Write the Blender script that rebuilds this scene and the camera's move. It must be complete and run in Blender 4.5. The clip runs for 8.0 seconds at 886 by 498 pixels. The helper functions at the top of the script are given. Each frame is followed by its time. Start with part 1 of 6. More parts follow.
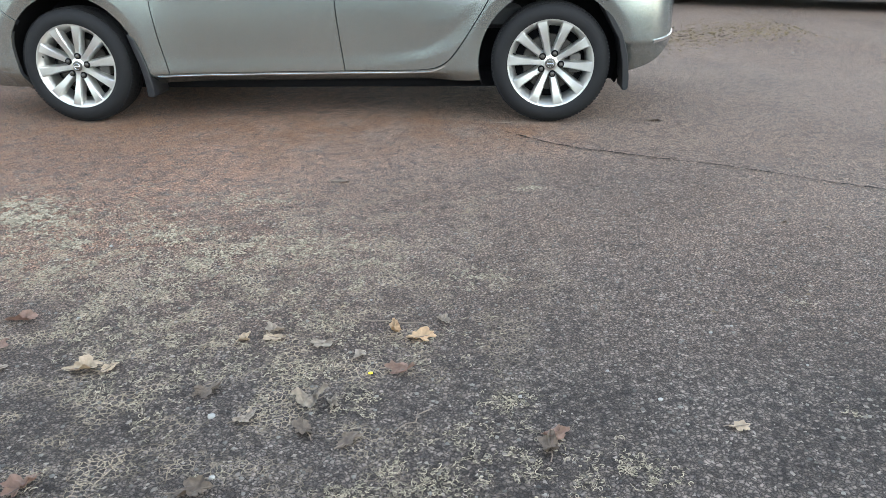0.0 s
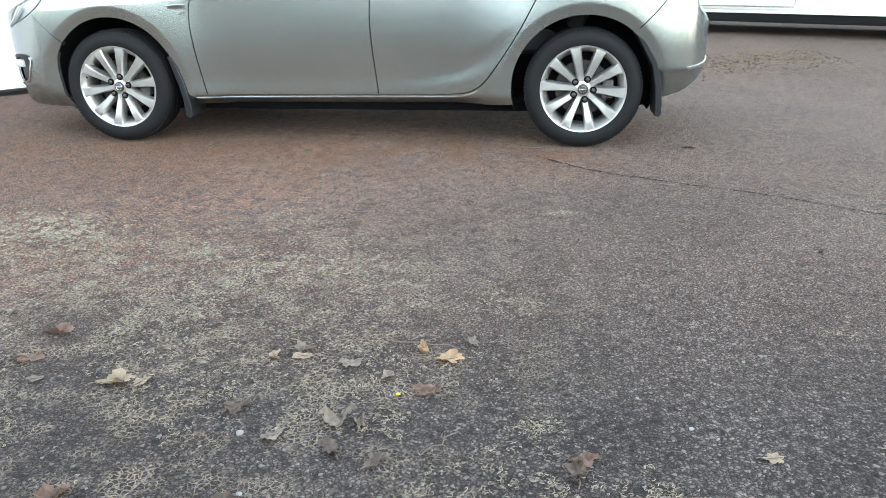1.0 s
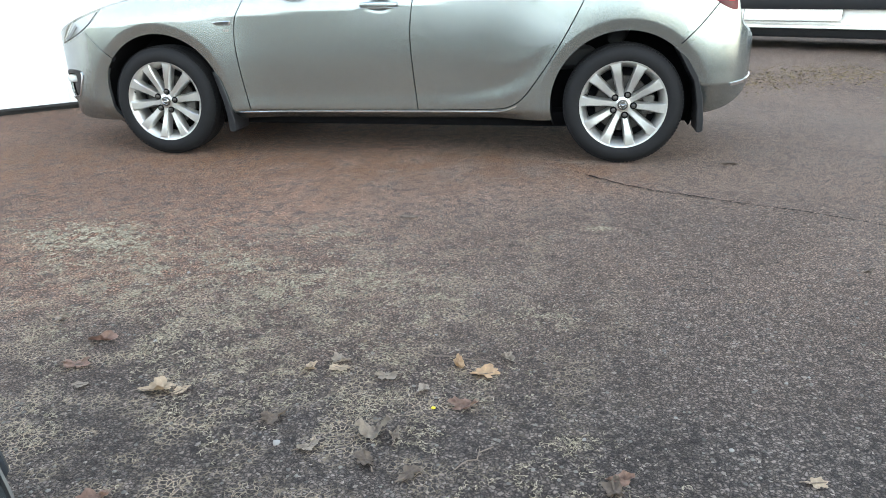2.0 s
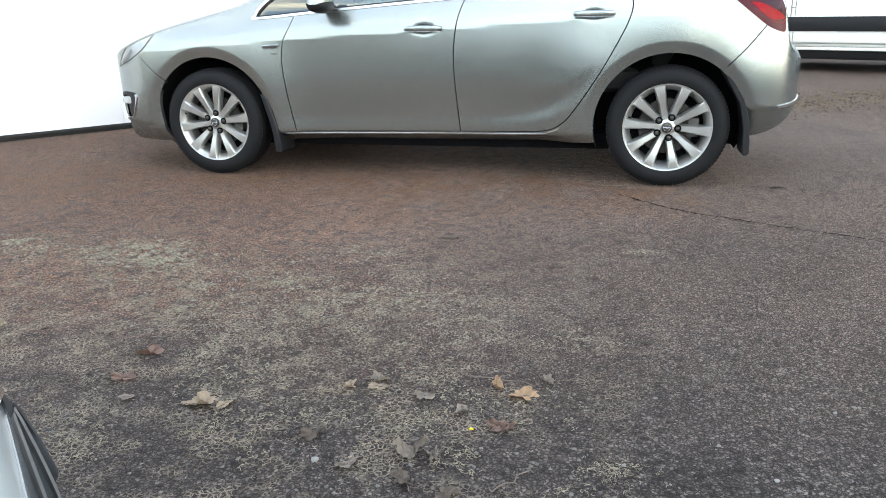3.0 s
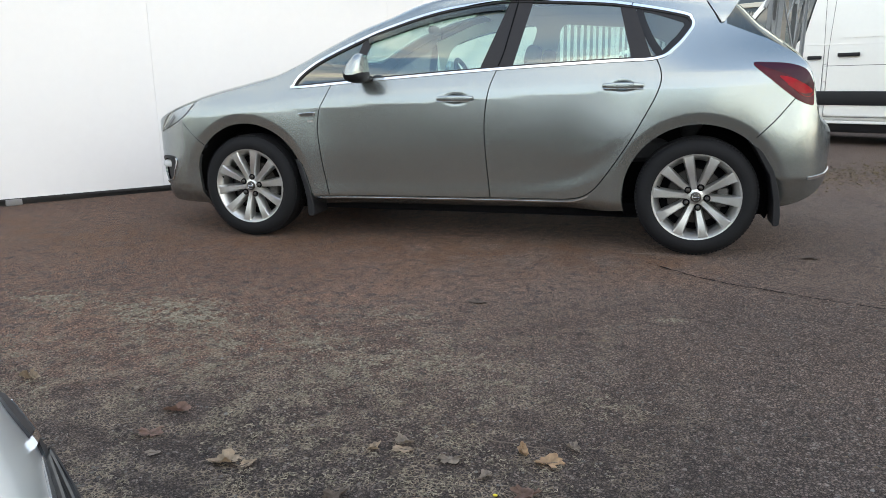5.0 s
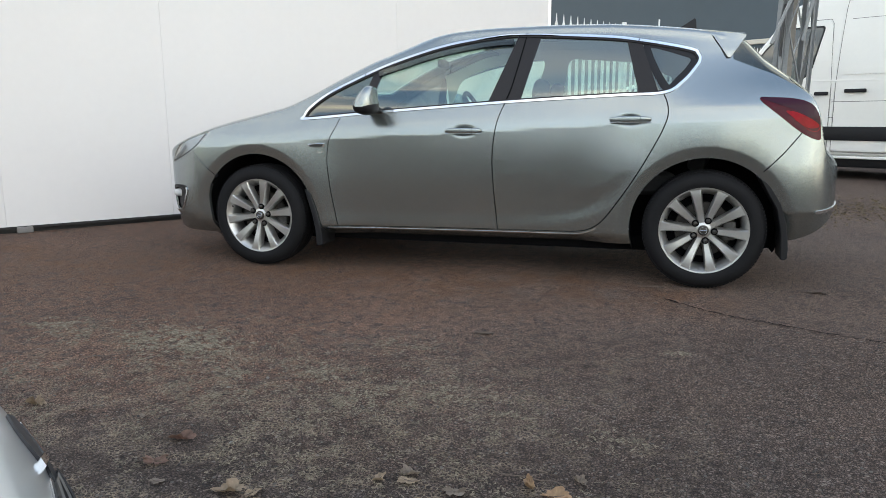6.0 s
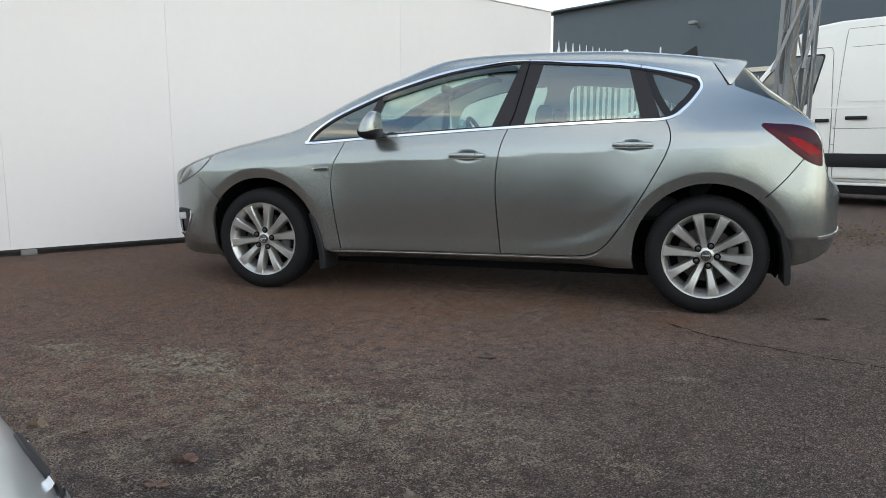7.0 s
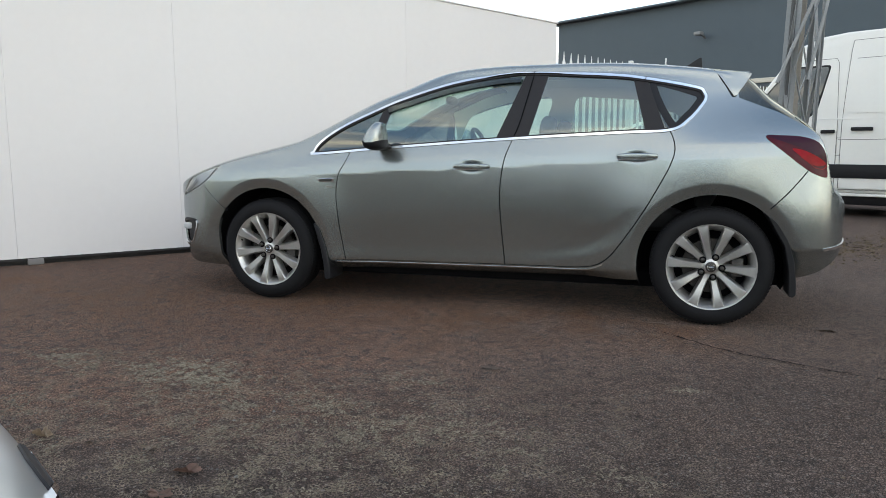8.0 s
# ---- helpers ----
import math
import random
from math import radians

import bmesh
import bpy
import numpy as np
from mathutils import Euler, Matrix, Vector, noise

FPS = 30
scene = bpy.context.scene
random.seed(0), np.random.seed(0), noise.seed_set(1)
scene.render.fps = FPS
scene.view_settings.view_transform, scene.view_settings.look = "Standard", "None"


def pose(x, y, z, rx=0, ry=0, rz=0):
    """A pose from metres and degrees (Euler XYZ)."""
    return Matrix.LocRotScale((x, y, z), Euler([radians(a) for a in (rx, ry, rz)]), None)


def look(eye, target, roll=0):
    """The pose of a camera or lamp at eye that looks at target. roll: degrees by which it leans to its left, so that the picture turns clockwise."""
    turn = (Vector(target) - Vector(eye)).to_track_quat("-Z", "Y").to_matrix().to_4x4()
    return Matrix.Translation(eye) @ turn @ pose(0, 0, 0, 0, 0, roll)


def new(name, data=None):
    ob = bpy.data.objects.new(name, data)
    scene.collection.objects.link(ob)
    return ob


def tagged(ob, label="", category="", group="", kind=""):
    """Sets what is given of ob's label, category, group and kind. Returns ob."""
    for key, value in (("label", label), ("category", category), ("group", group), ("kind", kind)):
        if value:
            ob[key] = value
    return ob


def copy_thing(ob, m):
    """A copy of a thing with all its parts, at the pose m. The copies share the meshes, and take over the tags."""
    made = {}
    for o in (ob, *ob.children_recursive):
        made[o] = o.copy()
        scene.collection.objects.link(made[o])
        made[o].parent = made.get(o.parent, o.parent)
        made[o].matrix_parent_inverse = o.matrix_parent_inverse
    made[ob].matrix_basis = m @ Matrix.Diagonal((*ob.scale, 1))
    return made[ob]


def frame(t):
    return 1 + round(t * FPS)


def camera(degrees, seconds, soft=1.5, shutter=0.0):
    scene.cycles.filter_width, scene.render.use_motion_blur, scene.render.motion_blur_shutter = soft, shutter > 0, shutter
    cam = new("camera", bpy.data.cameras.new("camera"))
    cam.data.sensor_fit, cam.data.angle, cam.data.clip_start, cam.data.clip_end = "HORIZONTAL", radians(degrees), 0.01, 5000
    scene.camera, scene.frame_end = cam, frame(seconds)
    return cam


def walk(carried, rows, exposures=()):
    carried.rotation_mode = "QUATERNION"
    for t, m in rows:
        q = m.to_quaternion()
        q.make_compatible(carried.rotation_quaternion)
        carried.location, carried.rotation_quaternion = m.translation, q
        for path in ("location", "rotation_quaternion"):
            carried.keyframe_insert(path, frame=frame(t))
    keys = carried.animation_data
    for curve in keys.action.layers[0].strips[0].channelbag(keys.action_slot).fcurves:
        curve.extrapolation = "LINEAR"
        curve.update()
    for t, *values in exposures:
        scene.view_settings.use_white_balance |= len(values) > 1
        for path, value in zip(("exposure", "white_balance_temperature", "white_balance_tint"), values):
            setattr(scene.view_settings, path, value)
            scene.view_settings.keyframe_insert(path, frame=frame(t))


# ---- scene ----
cam = camera(61.8, 8.0, soft=0.7)
PATH = [
    (0, (2.433, -4.113, 0.961), (2.276, -2.275, 0.187), -1.1),
    (0.5, (2.431, -4.115, 0.959), (2.231, -2.266, 0.222), -1.1),
    (1, (2.429, -4.119, 0.96), (2.194, -2.265, 0.246), -0.8),
    (1.5, (2.429, -4.122, 0.961), (2.151, -2.267, 0.267), -0.9),
    (3, (2.433, -4.131, 0.961), (1.987, -2.283, 0.343), -1.4),
    (3.5, (2.435, -4.138, 0.962), (1.959, -2.281, 0.392), -1.4),
    (4, (2.434, -4.139, 0.956), (1.942, -2.273, 0.432), -1.3),
    (4.5, (2.438, -4.146, 0.958), (1.926, -2.274, 0.474), -1.1),
    (6, (2.443, -4.163, 0.956), (1.891, -2.275, 0.5955), -0.42),
    (6.5, (2.435, -4.165, 0.949), (1.878, -2.271, 0.629), -0.3),
    (7, (2.439, -4.172, 0.952), (1.879, -2.274, 0.658), -0.2),
    (7.5, (2.44, -4.174, 0.957), (1.874, -2.277, 0.676), -0.1),
    (8, (2.446, -4.176, 0.958), (1.871, -2.279, 0.69), -0.1),
]
walk(cam, [(t, look(eye, target, roll)) for t, eye, target, roll in PATH],
     exposures=[(0, 2.60, 6230, 5), (1, 2.59, 6180, 4), (2, 2.44, 6260, 5), (3, 2.16, 6340, 7), (4, 1.81, 6450, 9), (5, 1.48, 6500, 10), (6, 1.20, 6500, 10), (7, 1.06, 6500, 10), (8, 1.01, 6500, 10)])

# ---- light ----
world = bpy.data.worlds.new("sky")
scene.world = world
world.use_nodes = True
wn, wl = world.node_tree.nodes, world.node_tree.links
wn.clear()
SUN_UP, SUN_ROUND = 24.0, 130.0
sky = wn.new("ShaderNodeTexSky")
sky.sky_type = "NISHITA"
sky.sun_disc = False
sky.sun_elevation, sky.sun_rotation = radians(SUN_UP), radians(SUN_ROUND)
sky.air_density, sky.dust_density = 1.2, 0.3
tc = wn.new("ShaderNodeTexCoord")
mp = wn.new("ShaderNodeMapping")
mp.inputs["Location"].default_value = (0.6, 4.2, 2.3)
mp.inputs["Scale"].default_value = (1.0, 1.0, 6.0)
cl = wn.new("ShaderNodeTexNoise")
cl.inputs["Scale"].default_value, cl.inputs["Detail"].default_value, cl.inputs["Roughness"].default_value = 2.9, 7.0, 0.6
cr = wn.new("ShaderNodeValToRGB")
cr.color_ramp.elements[0].position, cr.color_ramp.elements[1].position = 0.37, 0.58
cloud = wn.new("ShaderNodeMix")
cloud.data_type = "RGBA"
tones = wn.new("ShaderNodeTexNoise")
tones.inputs["Scale"].default_value, tones.inputs["Detail"].default_value = 4.3, 6.0
wl.new(mp.outputs["Vector"], tones.inputs["Vector"])
tint = wn.new("ShaderNodeValToRGB")
tint.color_ramp.elements[0].position, tint.color_ramp.elements[1].position = 0.40, 0.60
tint.color_ramp.elements[0].color, tint.color_ramp.elements[1].color = (3.8, 4.4, 5.2, 1), (12.2, 11.3, 9.5, 1)
wl.new(tones.outputs["Fac"], tint.inputs["Fac"])
wl.new(tint.outputs["Color"], cloud.inputs["B"])
bg = wn.new("ShaderNodeBackground")
bg.inputs["Strength"].default_value = 0.105
wo = wn.new("ShaderNodeOutputWorld")
wl.new(tc.outputs["Generated"], mp.inputs["Vector"])
wl.new(mp.outputs["Vector"], cl.inputs["Vector"])
wl.new(cl.outputs["Fac"], cr.inputs["Fac"])
# clouds thin out towards the zenith, where the blue shows
up = wn.new("ShaderNodeSeparateXYZ")
wl.new(tc.outputs["Generated"], up.inputs[0])
thin = wn.new("ShaderNodeMapRange")
thin.interpolation_type = "SMOOTHSTEP"
for key, value in (("From Min", 0.72), ("From Max", 0.9), ("To Min", 1.0), ("To Max", 0.10)): thin.inputs[key].default_value = value
wl.new(up.outputs["Z"], thin.inputs["Value"])
cover = wn.new("ShaderNodeMath")
cover.operation = "MULTIPLY"
wl.new(cr.outputs["Color"], cover.inputs[0])
wl.new(thin.outputs[0], cover.inputs[1])
blue = wn.new("ShaderNodeMix")
blue.data_type, blue.blend_type = "RGBA", "MULTIPLY"
blue.inputs["Factor"].default_value, blue.inputs["B"].default_value = 1.0, (1.64, 1.68, 1.66, 1)
wl.new(sky.outputs["Color"], blue.inputs["A"])
wl.new(cover.outputs[0], cloud.inputs["Factor"])
wl.new(blue.outputs["Result"], cloud.inputs["A"])
wl.new(cloud.outputs["Result"], bg.inputs["Color"])
wl.new(bg.outputs["Background"], wo.inputs["Surface"])
sun = new("sun", bpy.data.lights.new("sun", "SUN"))
sun.data.energy, sun.data.angle, sun.data.color = 0.24, radians(125), (1.0, 0.97, 0.93)
sa, se = radians(SUN_ROUND), radians(SUN_UP)
sun.matrix_world = look(Vector((math.sin(sa) * math.cos(se), math.cos(sa) * math.cos(se), math.sin(se))) * 40, (0, 0, 0))


# ---- materials ----
def material(name, color, rough=0.5, metal=0.0, grain=0.0, scale=40.0, bump=0.0, blotch=0.0, blotch_scale=3.0, coat=0.0, ior=1.5, spread=0.0):
    """A node material: base colour varied by blotches and grain, with fine relief."""
    m = bpy.data.materials.new(name)
    m.use_nodes = True
    n, l = m.node_tree.nodes, m.node_tree.links
    p = n["Principled BSDF"]
    p.inputs["Base Color"].default_value = (*color, 1)
    p.inputs["Roughness"].default_value, p.inputs["Metallic"].default_value = rough, metal
    p.inputs["Coat Weight"].default_value, p.inputs["Coat Roughness"].default_value = coat, 0.07
    p.inputs["IOR"].default_value = ior
    c = n.new("ShaderNodeTexCoord")
    last = None
    if grain or blotch:
        a = n.new("ShaderNodeTexNoise")
        a.inputs["Scale"].default_value, a.inputs["Detail"].default_value = blotch_scale, 5
        b = n.new("ShaderNodeTexNoise")
        b.inputs["Scale"].default_value, b.inputs["Detail"].default_value = scale, 3
        l.new(c.outputs["Object"], a.inputs["Vector"])
        l.new(c.outputs["Object"], b.inputs["Vector"])
        v = n.new("ShaderNodeMath"); v.operation = "MULTIPLY_ADD"
        l.new(a.outputs["Fac"], v.inputs[0]); v.inputs[1].default_value, v.inputs[2].default_value = 2 * blotch, 1 - blotch
        w = n.new("ShaderNodeMath"); w.operation = "MULTIPLY_ADD"
        l.new(b.outputs["Fac"], w.inputs[0]); w.inputs[1].default_value, w.inputs[2].default_value = 2 * grain, -grain
        s = n.new("ShaderNodeMath"); s.operation = "ADD"
        l.new(v.outputs[0], s.inputs[0]); l.new(w.outputs[0], s.inputs[1])
        last = s
        if spread:
            o = n.new("ShaderNodeObjectInfo")
            r = n.new("ShaderNodeMath"); r.operation = "MULTIPLY_ADD"
            l.new(o.outputs["Random"], r.inputs[0]); r.inputs[1].default_value, r.inputs[2].default_value = 2 * spread, -spread
            s2 = n.new("ShaderNodeMath"); s2.operation = "ADD"
            l.new(s.outputs[0], s2.inputs[0]); l.new(r.outputs[0], s2.inputs[1])
            last = s2
        h = n.new("ShaderNodeHueSaturation")
        h.inputs["Color"].default_value = (*color, 1)
        l.new(last.outputs[0], h.inputs["Value"])
        l.new(h.outputs["Color"], p.inputs["Base Color"])
    if bump:
        t = n.new("ShaderNodeTexNoise")
        t.inputs["Scale"].default_value, t.inputs["Detail"].default_value = scale, 4
        l.new(c.outputs["Object"], t.inputs["Vector"])
        k = n.new("ShaderNodeBump")
        k.inputs["Strength"].default_value, k.inputs["Distance"].default_value = bump, 0.004
        l.new(t.outputs["Fac"], k.inputs["Height"])
        l.new(k.outputs["Normal"], p.inputs["Normal"])
    return m


def glass(name, tint, rough=0.0, clear=0.8, mirror=0.21):
    """Thin tinted pane: looks through, and mirrors more at a slant."""
    m = bpy.data.materials.new(name)
    m.use_nodes = True
    n, l = m.node_tree.nodes, m.node_tree.links
    n.remove(n["Principled BSDF"])
    t, g, f, x = n.new("ShaderNodeBsdfTransparent"), n.new("ShaderNodeBsdfGlossy"), n.new("ShaderNodeLayerWeight"), n.new("ShaderNodeMixShader")
    t.inputs["Color"].default_value = (*[clear * v for v in tint], 1)
    g.inputs["Roughness"].default_value = rough
    g.inputs["Color"].default_value = (1.0, 1.0, 0.88, 1)
    pw, sc = n.new("ShaderNodeMath"), n.new("ShaderNodeMath")
    pw.operation, sc.operation = "POWER", "MULTIPLY_ADD"
    l.new(f.outputs["Facing"], pw.inputs[0]); pw.inputs[1].default_value = 4.5
    l.new(pw.outputs[0], sc.inputs[0]); sc.inputs[1].default_value, sc.inputs[2].default_value = 0.85, mirror
    l.new(sc.outputs[0], x.inputs[0]); l.new(t.outputs[0], x.inputs[1]); l.new(g.outputs[0], x.inputs[2])
    l.new(x.outputs[0], n["Material Output"].inputs["Surface"])
    return m


def asphalt():
    """Old asphalt: stone chips in dark binder, brown dust towards the wall, pale lichen in patches, damp dark places."""
    m = bpy.data.materials.new("asphalt")
    m.use_nodes = True
    n, l = m.node_tree.nodes, m.node_tree.links
    p = n["Principled BSDF"]
    geo = n.new("ShaderNodeNewGeometry")

    def tex(kind, scale, detail=3.0):
        t = n.new(kind)
        t.inputs["Scale"].default_value = scale
        if "Detail" in t.inputs: t.inputs["Detail"].default_value = detail
        l.new(geo.outputs["Position"], t.inputs["Vector"])
        return t

    def ramp(src, a, b, ca=(0, 0, 0), cb=(1, 1, 1)):
        r = n.new("ShaderNodeValToRGB")
        e = r.color_ramp.elements
        e[0].position, e[1].position = a, b
        e[0].color, e[1].color = (*ca, 1), (*cb, 1)
        l.new(src, r.inputs["Fac"])
        return r.outputs["Color"]

    def mix(fac, a, b, how="MIX"):
        x = n.new("ShaderNodeMix")
        x.data_type, x.blend_type = "RGBA", how
        for k, v in (("Factor", fac), ("A", a), ("B", b)):
            if isinstance(v, (int, float)): x.inputs[k].default_value = v
            elif isinstance(v, tuple): x.inputs[k].default_value = (*v, 1)
            else: l.new(v, x.inputs[k])
        return x.outputs["Result"]

    def calc(op, a, b):
        x = n.new("ShaderNodeMath")
        x.operation, x.use_clamp = op, True
        for i, v in enumerate((a, b)):
            if isinstance(v, (int, float)): x.inputs[i].default_value = v
            else: l.new(v, x.inputs[i])
        return x.outputs[0]

    # positions a little warped, so that the chips are not round
    bend = tex("ShaderNodeTexNoise", 60.0, 2)
    warp = n.new("ShaderNodeVectorMath"); warp.operation = "MULTIPLY_ADD"
    l.new(bend.outputs["Color"], warp.inputs[0]); warp.inputs[1].default_value = (0.014, 0.014, 0.0)
    l.new(geo.outputs["Position"], warp.inputs[2])

    def cells(scale, feature):
        t = n.new("ShaderNodeTexVoronoi")
        t.feature = feature
        t.inputs["Scale"].default_value = scale
        l.new(warp.outputs[0], t.inputs["Vector"])
        return t

    chips, edge = cells(112.0, "F1"), cells(112.0, "DISTANCE_TO_EDGE")
    small, small_edge = cells(215.0, "F1"), cells(215.0, "DISTANCE_TO_EDGE")
    chip = n.new("ShaderNodeSeparateColor")
    l.new(chips.outputs["Color"], chip.inputs[0])
    grit = n.new("ShaderNodeSeparateColor")
    l.new(small.outputs["Color"], grit.inputs[0])
    fine = tex("ShaderNodeTexNoise", 420.0, 2)
    mid = tex("ShaderNodeTexNoise", 16.0, 5)
    big = tex("ShaderNodeTexNoise", 1.1, 5)
    huge = tex("ShaderNodeTexNoise", 0.45, 3)
    spots = tex("ShaderNodeTexNoise", 4.2, 7)
    sep = n.new("ShaderNodeSeparateXYZ")
    drift = n.new("ShaderNodeVectorMath"); drift.operation = "MULTIPLY_ADD"
    l.new(tex("ShaderNodeTexNoise", 0.9, 5).outputs["Color"], drift.inputs[0]); drift.inputs[1].default_value = (2.4, 1.6, 0.0)
    l.new(geo.outputs["Position"], drift.inputs[2])
    back = n.new("ShaderNodeVectorMath"); back.operation = "SUBTRACT"
    l.new(drift.outputs[0], back.inputs[0]); back.inputs[1].default_value = (1.2, 0.8, 0.0)
    l.new(back.outputs[0], sep.inputs[0])

    def span(axis, a, b):
        r = n.new("ShaderNodeMapRange")
        l.new(sep.outputs[axis], r.inputs["Value"])
        r.inputs["From Min"].default_value, r.inputs["From Max"].default_value = a, b
        return r.outputs[0]

    stone = ramp(chip.outputs[0], 0.1, 1.0, (0.050, 0.046, 0.045), (0.152, 0.142, 0.137))
    stone = mix(calc("MULTIPLY", ramp(grit.outputs[0], 0.55, 1.0), 0.28), stone, (0.165, 0.155, 0.147))
    # handfuls of darker and paler stone
    base = mix(1.0, stone, ramp(tex("ShaderNodeTexNoise", 34.0, 4).outputs["Fac"], 0.34, 0.66, (0.50, 0.50, 0.52), (1.45, 1.42, 1.40)), "MULTIPLY")
    # damp and worn patches a stride across
    base = mix(1.0, base, ramp(tex("ShaderNodeTexNoise", 1.9, 4).outputs["Fac"], 0.40, 0.62, (0.71, 0.69, 0.68), (1.10, 1.08, 1.06)), "MULTIPLY")
    # brown dust and old leaf mould, heavier by the car and towards the wall
    far, side = span("Y", -2.7, -0.5), span("X", 3.3, 0.2)
    wide = calc("ADD", calc("MULTIPLY", far, 0.98), calc("ADD", calc("MULTIPLY", side, 0.16), calc("MULTIPLY", span("X", 1.5, 0.3), 0.45)))
    dust = calc("MULTIPLY", calc("MULTIPLY", wide, calc("ADD", big.outputs["Fac"], 0.42)), calc("ADD", ramp(mid.outputs["Fac"], 0.3, 0.7), 0.45))
    mud = mix(ramp(grit.outputs[2], 0.1, 1.0), (0.118, 0.087, 0.070), (0.40, 0.305, 0.25))
    base = mix(calc("MULTIPLY", dust, 0.92), base, mud)
    warm = calc("MULTIPLY", calc("MULTIPLY", span("X", 2.3, 0.9), span("Y", -2.5, -1.9)), ramp(mid.outputs["Fac"], 0.3, 0.6))
    base = mix(calc("MULTIPLY", warm, 0.9), base, (1.24, 1.0, 0.87), "MULTIPLY")
    # a pale drift of dry dust in front of the car
    pale = calc("MULTIPLY", calc("MULTIPLY", span("X", 0.5, 1.4), span("X", 3.1, 2.2)), calc("MULTIPLY", span("Y", -2.0, -0.9), ramp(mid.outputs["Fac"], 0.25, 0.6)))
    base = mix(calc("MULTIPLY", pale, 0.9), base, (1.42, 1.38, 1.36), "MULTIPLY")
    # reddish leaf mould close to the car
    rust = calc("MULTIPLY", calc("MULTIPLY", span("Y", -1.0, -0.2), span("Y", 0.3, -0.05)), calc("MULTIPLY", ramp(spots.outputs["Fac"], 0.36, 0.58), span("X", 3.0, 2.2)))
    base = mix(calc("MULTIPLY", rust, 0.8), base, (0.25, 0.140, 0.078))
    # dark binder in the gaps; shade between the chips is put into this colour too
    gap = calc("MULTIPLY", ramp(edge.outputs["Distance"], 0.05, 0.27, (1, 1, 1), (0, 0, 0)), ramp(fine.outputs["Fac"], 0.25, 0.5))
    base = mix(calc("MULTIPLY", gap, 0.88), base, (0.010, 0.009, 0.009))
    base = mix(calc("MULTIPLY", ramp(chip.outputs[1], 0.990, 0.994), 0.7), base, (0.20, 0.19, 0.175))
    base = mix(calc("MULTIPLY", ramp(grit.outputs[1], 0.985, 0.990), 0.7), base, (0.24, 0.228, 0.21))
    # pale moss threads that fill the joints in patches
    where = calc("MULTIPLY", ramp(tex("ShaderNodeTexNoise", 7.5, 6).outputs["Fac"], 0.47, 0.60), ramp(big.outputs["Fac"], 0.30, 0.46))
    where = calc("MULTIPLY", calc("MULTIPLY", where, span("X", 2.9, 2.1)), calc("ADD", span("Y", -1.1, -2.1), 0.10))
    net = ramp(cells(66.0, "DISTANCE_TO_EDGE").outputs["Distance"], 0.025, 0.09, (1, 1, 1), (0, 0, 0))
    lichen = calc("MULTIPLY", calc("MULTIPLY", where, net), ramp(fine.outputs["Fac"], 0.3, 0.55))
    tone = mix(ramp(mid.outputs["Fac"], 0.4, 0.65), (0.33, 0.283, 0.215), (0.235, 0.215, 0.16))
    base = mix(calc("MULTIPLY", lichen, 0.92), base, tone)
    base = mix(1.0, base, (1.49, 1.365, 1.30), "MULTIPLY")
    l.new(base, p.inputs["Base Color"])
    rough = ramp(huge.outputs["Fac"], 0.35, 0.65, (0.66, 0.66, 0.66), (0.88, 0.88, 0.88))
    l.new(rough, p.inputs["Roughness"])
    p.inputs["Specular IOR Level"].default_value = 0.20
    hi = n.new("ShaderNodeMath"); hi.operation = "MULTIPLY_ADD"
    l.new(ramp(chips.outputs["Distance"], 0.05, 0.72, (1, 1, 1), (0, 0, 0)), hi.inputs[0]); hi.inputs[1].default_value = 1.0
    l.new(calc("MULTIPLY", ramp(small_edge.outputs["Distance"], 0.0, 0.3), 0.4), hi.inputs[2])
    k = n.new("ShaderNodeBump")
    k.inputs["Strength"].default_value, k.inputs["Distance"].default_value = 1.0, 0.010
    l.new(hi.outputs[0], k.inputs["Height"])
    l.new(k.outputs["Normal"], p.inputs["Normal"])
    return m


ASPHALT = asphalt()
PAINT = material("silver_paint", (0.335, 0.357, 0.348), 0.26, 0.88, coat=0.45, blotch=0.025, blotch_scale=2.0)
PAINT.node_tree.nodes["Principled BSDF"].inputs["Specular Tint"].default_value = (0.55, 0.60, 0.66, 1)
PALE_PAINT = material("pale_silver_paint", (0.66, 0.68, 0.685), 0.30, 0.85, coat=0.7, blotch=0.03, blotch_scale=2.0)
BLACK = material("black_plastic", (0.012, 0.012, 0.014), 0.5, ior=1.35, grain=0.2, scale=120, bump=0.05)
TRIM = material("satin_black_trim", (0.026, 0.024, 0.025), 0.5, ior=1.3, grain=0.1, scale=60)
LINER = material("black_liner", (0.005, 0.005, 0.006), 0.95, ior=1.2, grain=0.3, scale=30)
RUBBER = material("tyre_rubber", (0.009, 0.009, 0.0103), 0.75, ior=1.3, grain=0.25, scale=90, bump=0.25, blotch=0.25, blotch_scale=9)
ALLOY = material("alloy", (0.58, 0.575, 0.56), 0.33, 0.88, grain=0.06, scale=60, blotch=0.08, blotch_scale=12)
STEEL = material("brake_steel", (0.09, 0.085, 0.08), 0.5, 0.9, grain=0.3, scale=40, blotch=0.3)
# darker than the brake steel: shade behind the spokes is put into the colour
DISC = material("shaded_disc_iron", (0.045, 0.040, 0.036), 0.6, 0.5, grain=0.3, scale=40, blotch=0.3)
CALIPER = material("brake_caliper", (0.07, 0.066, 0.062), 0.55, 0.4, grain=0.3, scale=50, blotch=0.3, blotch_scale=20)
CHROME = material("chrome", (0.86, 0.87, 0.88), 0.12, 1.0, grain=0.03, scale=30)
PANE = glass("tinted_glass", (0.76, 0.95, 0.86), clear=0.96, mirror=0.235)
